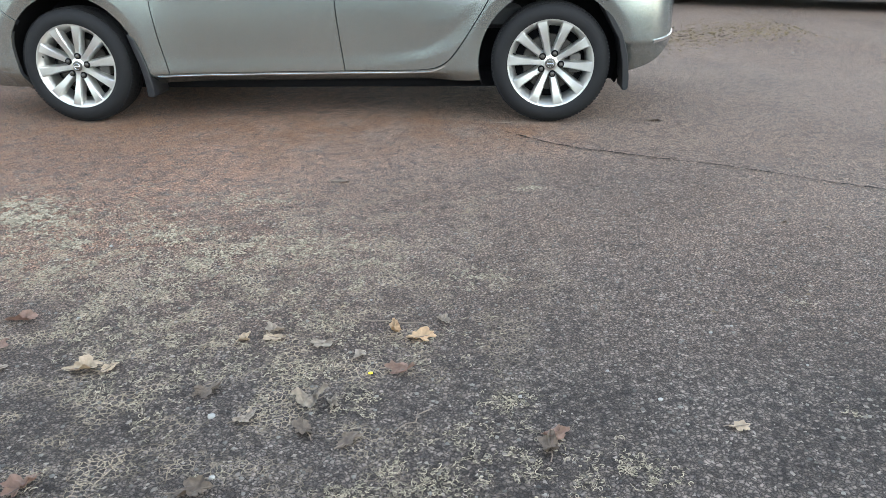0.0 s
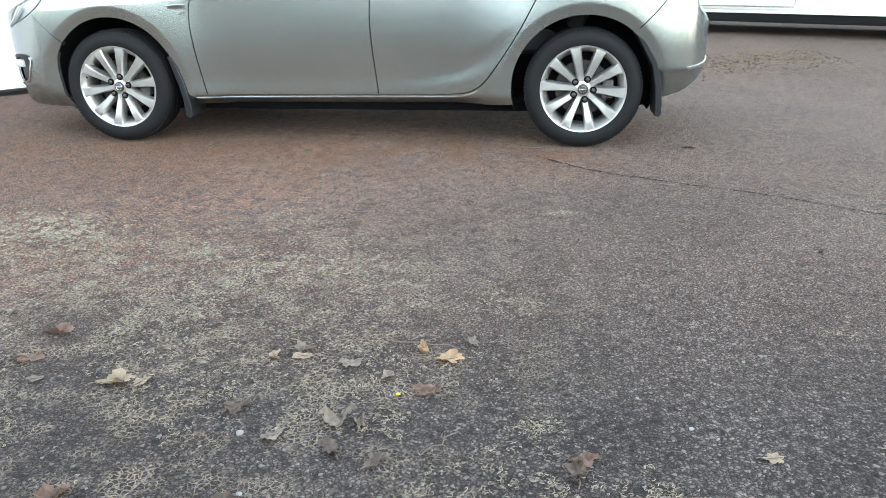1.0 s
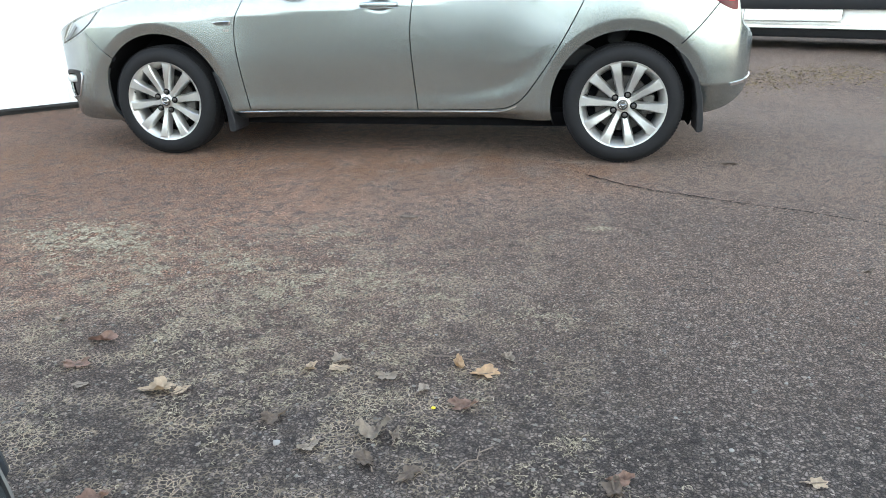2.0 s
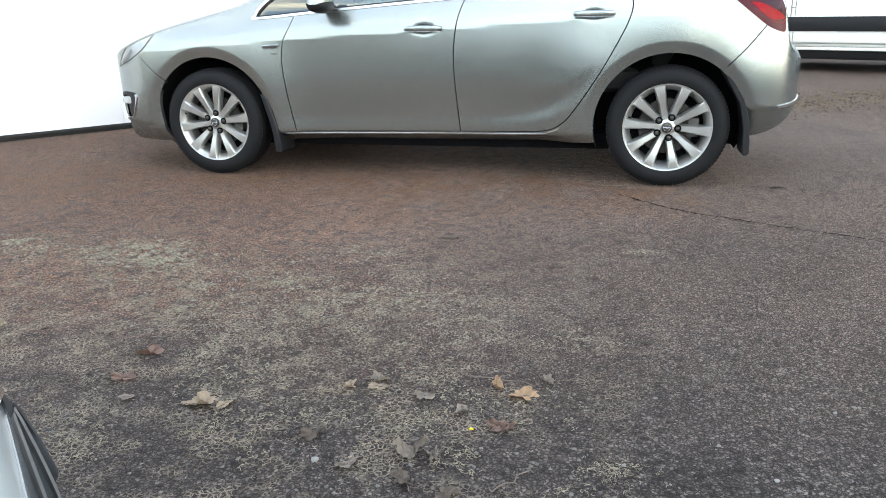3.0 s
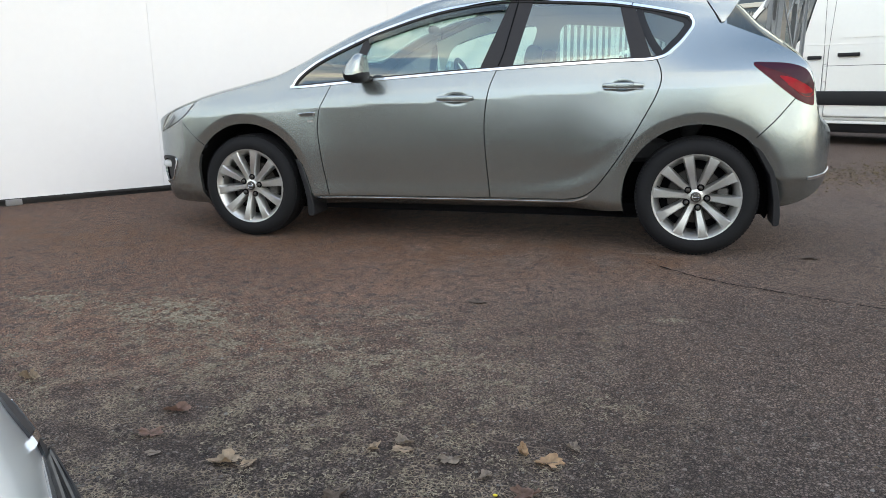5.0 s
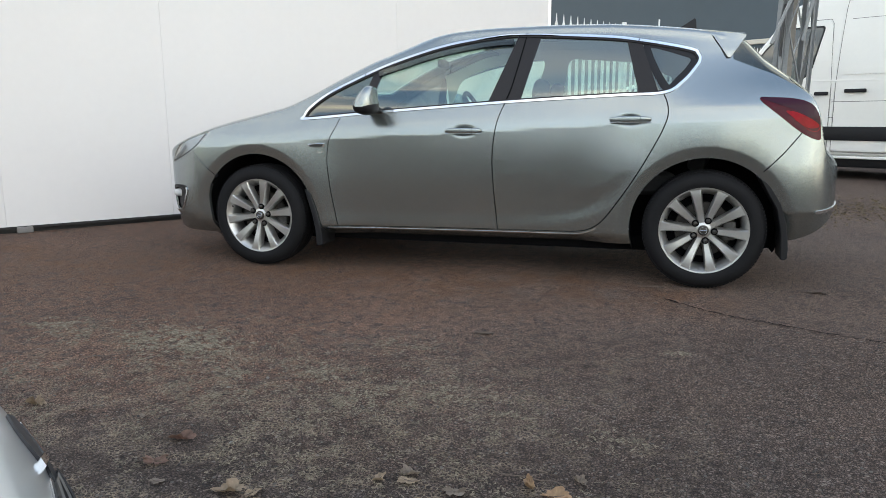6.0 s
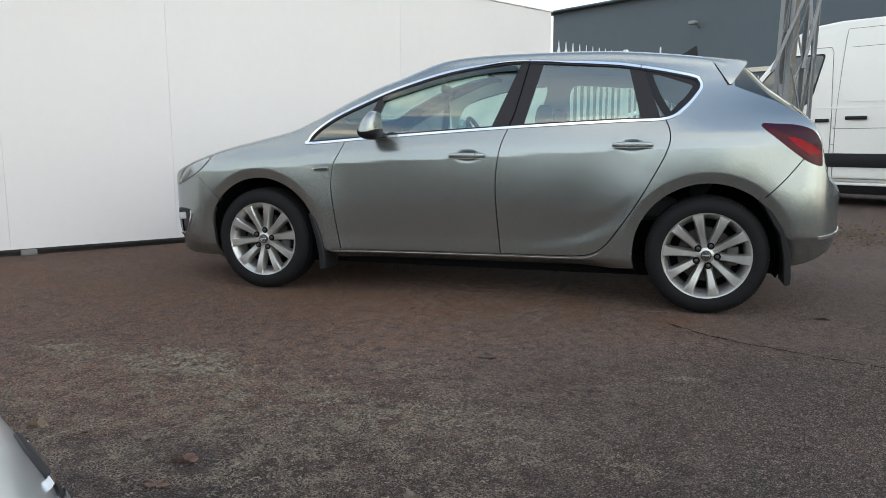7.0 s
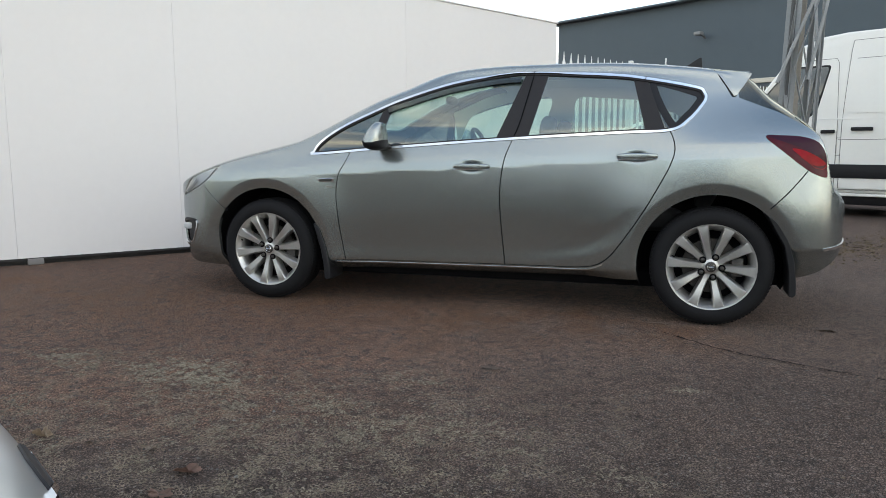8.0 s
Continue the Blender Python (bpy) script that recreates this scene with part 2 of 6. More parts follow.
QUARTER_PANE = glass("quarter_glass", (0.72, 0.86, 0.80), clear=0.62, mirror=0.16)
DARK_PANE = glass("dark_glass", (0.25, 0.30, 0.34), clear=0.4, mirror=0.10)
SHADED_PANE = glass("shaded_glass", (0.55, 0.60, 0.58), clear=0.32, mirror=0.19)
LENS = glass("clear_lens", (0.95, 0.97, 1.0), clear=0.92, mirror=0.08)
LAMP_SILVER = material("lamp_silver", (0.55, 0.56, 0.56), 0.35, grain=0.25, scale=18, blotch=0.2, blotch_scale=12)
RED = material("red_lens", (0.065, 0.003, 0.009), 0.14, grain=0.25, scale=25, coat=0.1, blotch=0.35, blotch_scale=14, ior=1.28)
RED_CORE = material("bright_red_lens", (0.27, 0.002, 0.008), 0.12, grain=0.3, scale=40, ior=1.25, blotch=0.4, blotch_scale=20)
SMOKE = material("smoked_red_lens", (0.034, 0.004, 0.013), 0.14, grain=0.1, scale=25, coat=0.05, ior=1.3)
LAMP_DARK = material("dark_lamp_glass", (0.05, 0.056, 0.06), 0.18, coat=0.6, grain=0.2, scale=30, blotch=0.2, blotch_scale=16)
CLOTH = material("seat_cloth", (0.06, 0.06, 0.062), 0.9, grain=0.25, scale=200, bump=0.2)
DASH = material("dash_plastic", (0.22, 0.20, 0.165), 0.6, grain=0.15, scale=150, bump=0.1)
LINING = material("cabin_lining", (0.78, 0.735, 0.61), 0.85, grain=0.06, scale=90, blotch=0.06, blotch_scale=4, bump=0.08)
WHITE_PANEL = material("white_wall_panel", (0.755, 0.726, 0.708), 0.55, grain=0.02, scale=14, blotch=0.03, blotch_scale=1.2, bump=0.03, spread=0.01)
WALL_BASE = material("dark_wall_base", (0.03, 0.028, 0.027), 0.8, grain=0.3, scale=30, bump=0.3)
VAN_WHITE = material("van_white_paint", (0.82, 0.81, 0.77), 0.3, coat=0.8, grain=0.02, scale=20, blotch=0.05, blotch_scale=1.5)
SEAM_GREY = material("seam_grey", (0.12, 0.115, 0.11), 0.8, grain=0.2, scale=30)
CLAD = material("dark_grey_cladding", (0.078, 0.102, 0.123), 0.55, 0.2, grain=0.05, scale=3, blotch=0.05, blotch_scale=0.4)
GALV = material("galvanised_steel", (0.27, 0.28, 0.285), 0.55, 0.5, grain=0.15, scale=50, blotch=0.2, blotch_scale=6)
PALE = material("white_painted_steel", (0.78, 0.79, 0.78), 0.45, grain=0.05, scale=20, blotch=0.06)
WHITE = material("off_white_plastic", (0.75, 0.74, 0.70), 0.5, grain=0.05, scale=20)


# ---- helpers ----
def part(name, bm, mat, parent=None, label="", flat=False):
    """Links a bmesh as one mesh object under a thing or a part."""
    me = bpy.data.meshes.new(name)
    bmesh.ops.recalc_face_normals(bm, faces=bm.faces)
    bm.to_mesh(me)
    bm.free()
    me.materials.append(mat)
    if not flat:
        for f in me.polygons: f.use_smooth = True
        me.set_sharp_from_angle(angle=radians(35))
    ob = new(name, me)
    ob.parent = parent
    return tagged(ob, label)


def thing(name, label, category, at=None, group="", kind=""):
    ob = new(name)
    ob.empty_display_size = 0.1
    if at is not None: ob.matrix_basis = at
    return tagged(ob, label, category, group, kind)


def box(x0, x1, y0, y1, z0, z1, bevel=0.0, seg=2):
    bm = bmesh.new()
    bmesh.ops.create_cube(bm, size=1)
    for v in bm.verts:
        v.co = Vector(((x0 + x1) / 2 + v.co.x * (x1 - x0), (y0 + y1) / 2 + v.co.y * (y1 - y0), (z0 + z1) / 2 + v.co.z * (z1 - z0)))
    if bevel: bmesh.ops.bevel(bm, geom=bm.edges[:], offset=bevel, segments=seg, affect="EDGES", profile=0.5)
    return bm


def lathe(profile, n=64, axis="y", at=(0, 0, 0), closed=False):
    """Turns (radius, offset) pairs round an axis."""
    bm = bmesh.new()
    rings = []
    for r, o in profile:
        ring = []
        for i in range(n):
            a = 2 * math.pi * i / n
            c = (r * math.cos(a), o, r * math.sin(a)) if axis == "y" else (r * math.cos(a), r * math.sin(a), o)
            ring.append(bm.verts.new(Vector(c) + Vector(at)))
        rings.append(ring)
    for a, b in zip(rings, rings[1:] + ([rings[0]] if closed else [])):
        for i in range(n):
            bm.faces.new((a[i], a[(i + 1) % n], b[(i + 1) % n], b[i]))
    return bm


def prism(outline, y0, y1, bevel=0.0, seg=2):
    """An (x, z) outline pulled from y0 to y1."""
    bm = bmesh.new()
    a = [bm.verts.new((x, y0, z)) for x, z in outline]
    b = [bm.verts.new((x, y1, z)) for x, z in outline]
    bm.faces.new(a); bm.faces.new(b[::-1])
    k = len(a)
    for i in range(k):
        bm.faces.new((a[i], b[i], b[(i + 1) % k], a[(i + 1) % k]))
    bmesh.ops.recalc_face_normals(bm, faces=bm.faces)
    if bevel: bmesh.ops.bevel(bm, geom=bm.edges[:], offset=bevel, segments=seg, affect="EDGES", profile=0.5)
    return bm


def rod(a, b, r, n=8):
    """A round bar from a to b."""
    a, b = Vector(a), Vector(b)
    bm = bmesh.new()
    q = (b - a).to_track_quat("Z", "Y").to_matrix().to_4x4()
    bmesh.ops.create_cone(bm, cap_ends=True, segments=n, radius1=r, radius2=r, depth=(b - a).length, matrix=Matrix.Translation((a + b) / 2) @ q)
    return bm


def bar(a, b, w, d):
    """A rectangular bar from a to b."""
    a, b = Vector(a), Vector(b)
    bm = box(-w / 2, w / 2, -d / 2, d / 2, -(b - a).length / 2, (b - a).length / 2, min(w, d) * 0.12, 1)
    bmesh.ops.transform(bm, matrix=Matrix.Translation((a + b) / 2) @ (b - a).to_track_quat("Z", "Y").to_matrix().to_4x4(), verts=bm.verts)
    return bm


def tube(points, r, n=8, closed=False):
    """A round tube through points."""
    bm = bmesh.new()
    pts = [Vector(p) for p in points]
    rings = []
    for i, p in enumerate(pts):
        a = pts[i - 1] if i or closed else p
        b = pts[(i + 1) % len(pts)] if i + 1 < len(pts) or closed else p
        d = (b - a).normalized()
        u = d.cross(Vector((0, 0, 1)) if abs(d.z) < 0.9 else Vector((1, 0, 0))).normalized()
        v = d.cross(u)
        rings.append([bm.verts.new(p + r * (u * math.cos(2 * math.pi * k / n) + v * math.sin(2 * math.pi * k / n))) for k in range(n)])
    for a, b in zip(rings, rings[1:] + ([rings[0]] if closed else [])):
        for k in range(n):
            bm.faces.new((a[k], a[(k + 1) % n], b[(k + 1) % n], b[k]))
    if not closed:
        bm.faces.new(rings[0][::-1]); bm.faces.new(rings[-1])
    return bm


def blob(cx, cy, cz, sx, sy, sz, power=2.5, n=24, m=14):
    """A rounded box: a superellipsoid of those half sizes."""
    bm = bmesh.new()
    def sp(v, e): return math.copysign(abs(v) ** (2 / e), v)
    rings = []
    for j in range(1, m):
        t = -math.pi / 2 + math.pi * j / m
        rings.append([bm.verts.new((cx + sx * sp(math.cos(t), power) * sp(math.cos(2 * math.pi * i / n), power), cy + sy * sp(math.cos(t), power) * sp(math.sin(2 * math.pi * i / n), power), cz + sz * sp(math.sin(t), power))) for i in range(n)])
    lo, hi = bm.verts.new((cx, cy, cz - sz)), bm.verts.new((cx, cy, cz + sz))
    for a, b in zip(rings, rings[1:]):
        for i in range(n): bm.faces.new((a[i], a[(i + 1) % n], b[(i + 1) % n], b[i]))
    for i in range(n):
        bm.faces.new((lo, rings[0][(i + 1) % n], rings[0][i])); bm.faces.new((hi, rings[-1][i], rings[-1][(i + 1) % n]))
    return bm


def join(*meshes):
    """Several bmeshes as one."""
    out = bmesh.new()
    for bm in meshes:
        me = bpy.data.meshes.new("tmp")
        bm.to_mesh(me); bm.free()
        out.from_mesh(me)
        bpy.data.meshes.remove(me)
    return out


# ---- ground ----
def build_ground():
    bm = bmesh.new()
    bmesh.ops.create_grid(bm, x_segments=60, y_segments=60, size=1)
    for v in bm.verts:
        # finer cells in the middle, out to the horizon at the rim
        v.co.x, v.co.y = [math.copysign(abs(c) ** 3 * 400 + abs(c) * 6, c) for c in v.co.xy]
    g = part("ground", bm, ASPHALT)
    return tagged(g, "worn asphalt yard with brown dust, lichen and loose chips", "ground", kind="structure")


build_ground()


# ---- white wall ----
WALL = pose(-1.85, 1.66, 0, 0, 0, 50)      # its x runs along the wall towards the fence


def build_wall():
    w = thing("wall_white", "tall white panelled boundary wall with a dark base", "wall", WALL, kind="structure")
    seams = [-5.34, -3.84, -1.34, 0.0, 2.42, 4.55]
    for a, b in zip(seams, seams[1:]):
        za, zb = 2.715 - 0.054 * a, 2.715 - 0.054 * b
        part("panel", prism([(a + 0.0006, 0.055), (b - 0.0006, 0.055), (b - 0.0006, zb), (a + 0.0006, za)], 0.0, 0.12, 0.001, 1), WHITE_PANEL, w)
    part("capping", prism([(-5.34, 3.005), (4.57, 2.47), (4.57, 2.485), (-5.34, 3.02)], -0.012, 0.135, 0.002, 1), WHITE_PANEL, w)
    part("base_rail", box(-5.34, 4.55, 0.03, 0.12, 0.0, 0.06), WALL_BASE, w, "dark recessed base rail")
    # the shadow line below the panels, drawn as a dark strip
    part("base_seal", box(-5.34, 4.55, -0.004, 0.03, 0.035, 0.056), WALL_BASE, w, "dark strip drawn as the shadow line under the panels")
    part("foot_block", box(-1.27, -1.15, -0.03, 0.10, 0.0, 0.05, 0.006), material("block_grey", (0.2, 0.19, 0.18), 0.8, grain=0.2, scale=30), w, "small grey foot block")


build_wall()


# ---- the hatchback: one smooth skin, cut into panels ----
# x runs from the front axle backwards, w is the half width, z the height
def curve(xs, ys, x):
    """A monotone cubic through a few control points."""
    if x <= xs[0]: return ys[0]
    if x >= xs[-1]: return ys[-1]
    i = 0
    while xs[i + 1] < x: i += 1

    def slope(k):
        if k == 0: return (ys[1] - ys[0]) / (xs[1] - xs[0])
        if k == len(xs) - 1: return (ys[-1] - ys[-2]) / (xs[-1] - xs[-2])
        a, b = (ys[k] - ys[k - 1]) / (xs[k] - xs[k - 1]), (ys[k + 1] - ys[k]) / (xs[k + 1] - xs[k])
        return 0.0 if a * b <= 0 else 2 * a * b / (a + b)

    h = xs[i + 1] - xs[i]
    s = (x - xs[i]) / h
    return (2 * s ** 3 - 3 * s * s + 1) * ys[i] + (s ** 3 - 2 * s * s + s) * h * slope(i) + (3 * s * s - 2 * s ** 3) * ys[i + 1] + (s ** 3 - s * s) * h * slope(i + 1)


def step(a, b, v):
    t = min(1.0, max(0.0, (v - a) / (b - a)))
    return t * t * (3 - 2 * t)


NOSE, TAIL, BASE, TYRE = -0.93, 3.412, 2.685, 0.323
ARCH, LIP = 0.392, 0.450
CROWN_WAY = 0.38


def top_z(x):
    return curve([-0.93, -0.89, -0.80, -0.65, -0.42, -0.31, 0.0, 0.16, 0.30, 0.53, 0.77, 1.14, 1.5, 1.84, 2.1, 2.45, 2.69, 2.86, 3.0, 3.10, 3.17, 3.21, 3.235, 3.25, 3.27, 3.31, 3.36, 3.40],
                 [0.62, 0.69, 0.755, 0.82, 0.898, 0.93, 1.0, 1.04, 1.105, 1.23, 1.336, 1.433, 1.459, 1.461, 1.456, 1.428, 1.401, 1.370, 1.265, 1.175, 1.10, 1.025, 0.925, 0.855, 0.80, 0.765, 0.715, 0.65], x)


def low_z(x):
    return curve([-0.93, -0.6, -0.3, 0.4, 2.2, 3.02, 3.10, 3.2, 3.28, 3.34, 3.40], [0.27, 0.185, 0.19, 0.205, 0.225, 0.25, 0.268, 0.30, 0.345, 0.40, 0.47], x)


def crown(x):
    return curve([-0.93, -0.4, 0.1, 0.5, 1.1, 1.6, 2.6, 3.0, 3.2, 3.4], [0.06, 0.075, 0.07, 0.092, 0.074, 0.070, 0.076, 0.115, 0.075, 0.06], x)


def plan_w(x):
    w = curve([-0.93, -0.3, 0.3, 1.2, 2.2, 2.7, 3.1, 3.445], [0.86, 0.872, 0.885, 0.892, 0.892, 0.893, 0.872, 0.84], x)
    if x < NOSE + 0.62: w *= max(0.0, 1 - ((NOSE + 0.62 - x) / 0.62) ** 2.6) ** (1 / 2.3)
    if x > TAIL - 0.30: w *= max(0.0, 1 - ((x - TAIL + 0.30) / 0.30) ** 3.0) ** (1 / 2.6)
    return w


def blade_z(x):
    """The crease low on the doors, which sweeps up before the rear wheel."""
    return curve([0.4, 1.2, 1.75, 2.0, 2.15, 2.28, 2.36], [0.330, 0.338, 0.350, 0.385, 0.45, 0.55, 0.64], x)


def lip_z(x):
    """Upper edge of the lip under the front bumper."""
    return curve([-0.93, -0.6, -0.34], [0.325, 0.300, 0.275], x)


def waist_z(x):
    return curve([-0.6, 0.3, 1.3, 2.4, 3.2], [0.74, 0.80, 0.845, 0.90, 0.93], x)


def side_w(x, z):
    d = z - waist_z(x)
    w = plan_w(x)
    if d < 0:
        w -= (0.075 + 0.05 * step(0.4, 0.8, x) * (1 - step(1.9, 2.3, x))) * d * d + 0.012 * max(0.0, -d - 0.25)
    else:
        w -= curve([0, 0.05, 0.1, 0.16, 0.26, 0.36, 0.55], [0, 0.009, 0.026, 0.050, 0.098, 0.153, 0.262], d) + 0.17 * step(2.35, 3.15, x) * step(0.05, 0.36, d)
    # scooped lower doors over a sill that stands out
    if 0.35 < x < 2.42:
        e = z - blade_z(x)
        w -= 0.010 * step(-0.05, 0.040, e) * (1 - step(0.04, 0.28 - 0.16 * step(1.7, 2.2, x), e)) * (0.55 + 0.45 * step(1.5, 2.0, x)) * step(0.38, 0.55, x) * (1 - step(2.06, 2.34, x))
    if z < 0.285: w -= 0.055 * ((0.285 - z) / 0.08) ** 1.4 * step(-0.9, -0.5, x) * (1 - step(2.9, 3.2, x))
    # the sill turns in under the doors
    if 0.38 < x < 2.2 and z < 0.262: w -= 1.3 * (0.262 - z) * step(0.38, 0.48, x) * (1 - step(2.0, 2.2, x))
    # wheel arch lips
    for c in (0.0, BASE):
        r = math.hypot(x - c, z - TYRE)
        if r < 0.9:
            w += (0.030 if c else 0.024) * (1 - step(0.38, 0.88 if c else 0.76, r)) * (step(1.90, 2.38, x) if c else 1 - step(0.40, 0.80, x)) - 0.017 * max(0.0, min(1.0, (LIP - r) / (LIP - ARCH))) ** 1.15
    # finger cups behind the handles
    for hx, hz in HANDLES:
        w -= 0.017 * math.exp(-((x - hx) / 0.048) ** 2 - ((z - hz) / 0.022) ** 2)
    # bumper lines
    if x > 2.8: w += 0.020 * step(2.85, 3.15, x) * step(0.90, 0.52, z)
    if x > 2.9: w -= 0.012 * step(2.95, 3.1, x) * (1 - step(0.40, 0.445, z)) + 0.08 * step(2.95, 3.1, x) * max(0.0, (0.437 - z) / 0.16) ** 1.3
    if x < -0.3: w -= 0.014 * step(-0.35, -0.5, x) * (1 - step(0.30, 0.32, z))
    return max(0.0, w)


HANDLES = [(1.355, 0.857), (2.282, 0.917)]


def shoulder(x):
    return top_z(x) - crown(x)


def crown_at(x, q):
    """Half width and height on the crown: leaves the side in its own slope and ends level in the middle."""
    zs, c = shoulder(x), crown(x)
    b = side_w(x, zs)
    m = max(-1.2, min(0.0, (b - side_w(x, zs - 0.01)) / 0.01))
    t = min(1.0, max(0.0, (q - zs) / (CROWN_WAY * math.pi / 2)))
    h0, h1, h2, h3 = 2 * t ** 3 - 3 * t * t + 1, t ** 3 - 2 * t * t + t, 3 * t * t - 2 * t ** 3, t ** 3 - t * t
    roll = step(0.8, 1.25, x) * (1 - step(2.75, 3.0, x))     # the roof turns over more tightly than the bonnet
    k = (2.0 + 1.25 * roll) * c
    return max(0.0, h0 * b + h1 * m * k - h3 * (1.5 + 1.85 * roll) * b), h0 * zs + h1 * k + h2 * (zs + c)


def skin(x, q, out=0.0):
    """The body's surface: q is the height up to the shoulder, and goes on over the crown to the middle line."""
    def at(x, q):
        if q <= shoulder(x): return Vector((x, -side_w(x, q), q))
        w, z = crown_at(x, q)
        return Vector((x, -w, z))
    p = at(x, q)
    e = 0.004
    xa, xb = max(NOSE + 0.0005, x - e), min(TAIL - 0.0005, x + e)
    dx, dq = at(xb, q) - at(xa, q), at(x, min(q + e, shoulder(x) + CROWN_WAY * math.pi / 2)) - at(x, q - e)
    nrm = dx.cross(dq)
    nrm = nrm.normalized() if nrm.length > 1e-12 else Vector((0, -1, 0))
    if x < NOSE + 0.002: nrm = Vector((-1, 0, 0))
    if x > TAIL - 0.002: nrm = Vector((1, 0, 0))
    return p + nrm * out, nrm


def over(x, z):
    """q of a point given by its height."""
    lo = shoulder(x)
    if z <= lo: return z
    hi = lo + CROWN_WAY * math.pi / 2
    for _ in range(24):
        mid = (lo + hi) / 2
        if crown_at(x, mid)[1] < z: lo = mid
        else: hi = mid
    return lo


def fine_line(points, n=8, closed=False):
    """A Catmull-Rom line through control points."""
    p = [Vector(q) for q in points]
    out = []
    k = len(p)
    for i in range(k if closed else k - 1):
        a, b, c, d = (p[(i + j) % k] if closed else p[min(k - 1, max(0, i + j))] for j in (-1, 0, 1, 2))
        for s in range(n):
            t = s / n
            out.append(0.5 * (2 * b + (c - a) * t + (2 * a - 5 * b + 4 * c - d) * t * t + (3 * b - a - 3 * c + d) * t ** 3))
    if not closed: out.append(p[-1])
    return out


def inside(poly, x, y):
    hit = False
    for (x1, y1), (x2, y2) in zip(poly, poly[1:] + poly[:1]):
        if (y1 > y) != (y2 > y) and x < (x2 - x1) * (y - y1) / (y2 - y1) + x1: hit = not hit
    return hit


def along(line, z):
    """x of a shut line at height z."""
    pts = sorted((q[1], q[0]) for q in line)
    return curve([a for a, _ in pts], [b for _, b in pts], z)


WINDOW = [(0.335, 0.945), (0.36, 0.929), (0.86, 0.967), (1.6, 1.015), (2.19, 1.044), (2.45, 1.056), (2.545, 1.115), (2.605, 1.187), (2.626, 1.228), (2.616, 1.262), (2.572, 1.290),
          (2.30, 1.346), (2.11, 1.372), (1.66, 1.402), (1.45, 1.392), (1.17, 1.347), (0.885, 1.262), (0.70, 1.187), (0.487, 1.085), (0.37, 1.0)]
DOOR_F = [(0.575, 0.935), (0.545, 0.87), (0.509, 0.798), (0.494, 0.681), (0.503, 0.56), (0.514, 0.46), (0.535, 0.32), (0.543, 0.281)]
DOOR_B = [(1.585, 1.01), (1.546, 0.899), (1.522, 0.714), (1.530, 0.5), (1.548, 0.286)]
DOOR_R = [(2.447, 1.052), (2.464, 1.015), (2.474, 0.975), (2.474, 0.935), (2.460, 0.885), (2.428, 0.812), (2.32, 0.612), (2.189, 0.413), (2.12, 0.335), (2.05, 0.300), (1.96, 0.288)]
SILL = [(0.47, 0.274), (1.0, 0.281), (1.548, 0.286), (1.96, 0.288)]
BUMP_F = [(-0.455, 0.72), (-0.39, 0.658), (-0.317, 0.592), (-0.288, 0.566)]
BUMP_R = [(3.135, 0.848), (3.05, 0.74), (2.96, 0.645)]
TAIL_LAMP = [(2.925, 1.018), (3.00, 1.022), (3.10, 1.014), (3.175, 0.985), (3.212, 0.92), (3.222, 0.84), (3.222, 0.812), (3.205, 0.811), (3.17, 0.824), (3.12, 0.853), (3.013, 0.938)]
HEAD_LAMP = [(-0.345, 0.852), (-0.45, 0.833), (-0.60, 0.765), (-0.70, 0.655), (-0.62, 0.668), (-0.50, 0.715), (-0.41, 0.775)]
FOG = [(-0.735, 0.475), (-0.545, 0.487), (-0.565, 0.41), (-0.61, 0.345), (-0.735, 0.35)]
TAILGATE = [(3.08, 1.128), (3.13, 1.075), (3.20, 1.005)]
BONNET = [(-0.36, 0.861), (-0.2, 0.895), (0.0, 0.932), (0.22, 0.965), (0.33, 0.985)]
PILLARS = [((0.70, 0.80), (0.755, 0.855)), ((1.489, 1.602), (1.672, 1.745)), ((2.325, 2.24), (2.432, 2.315))]   # x at heights 1.03 and 1.35, fore and aft


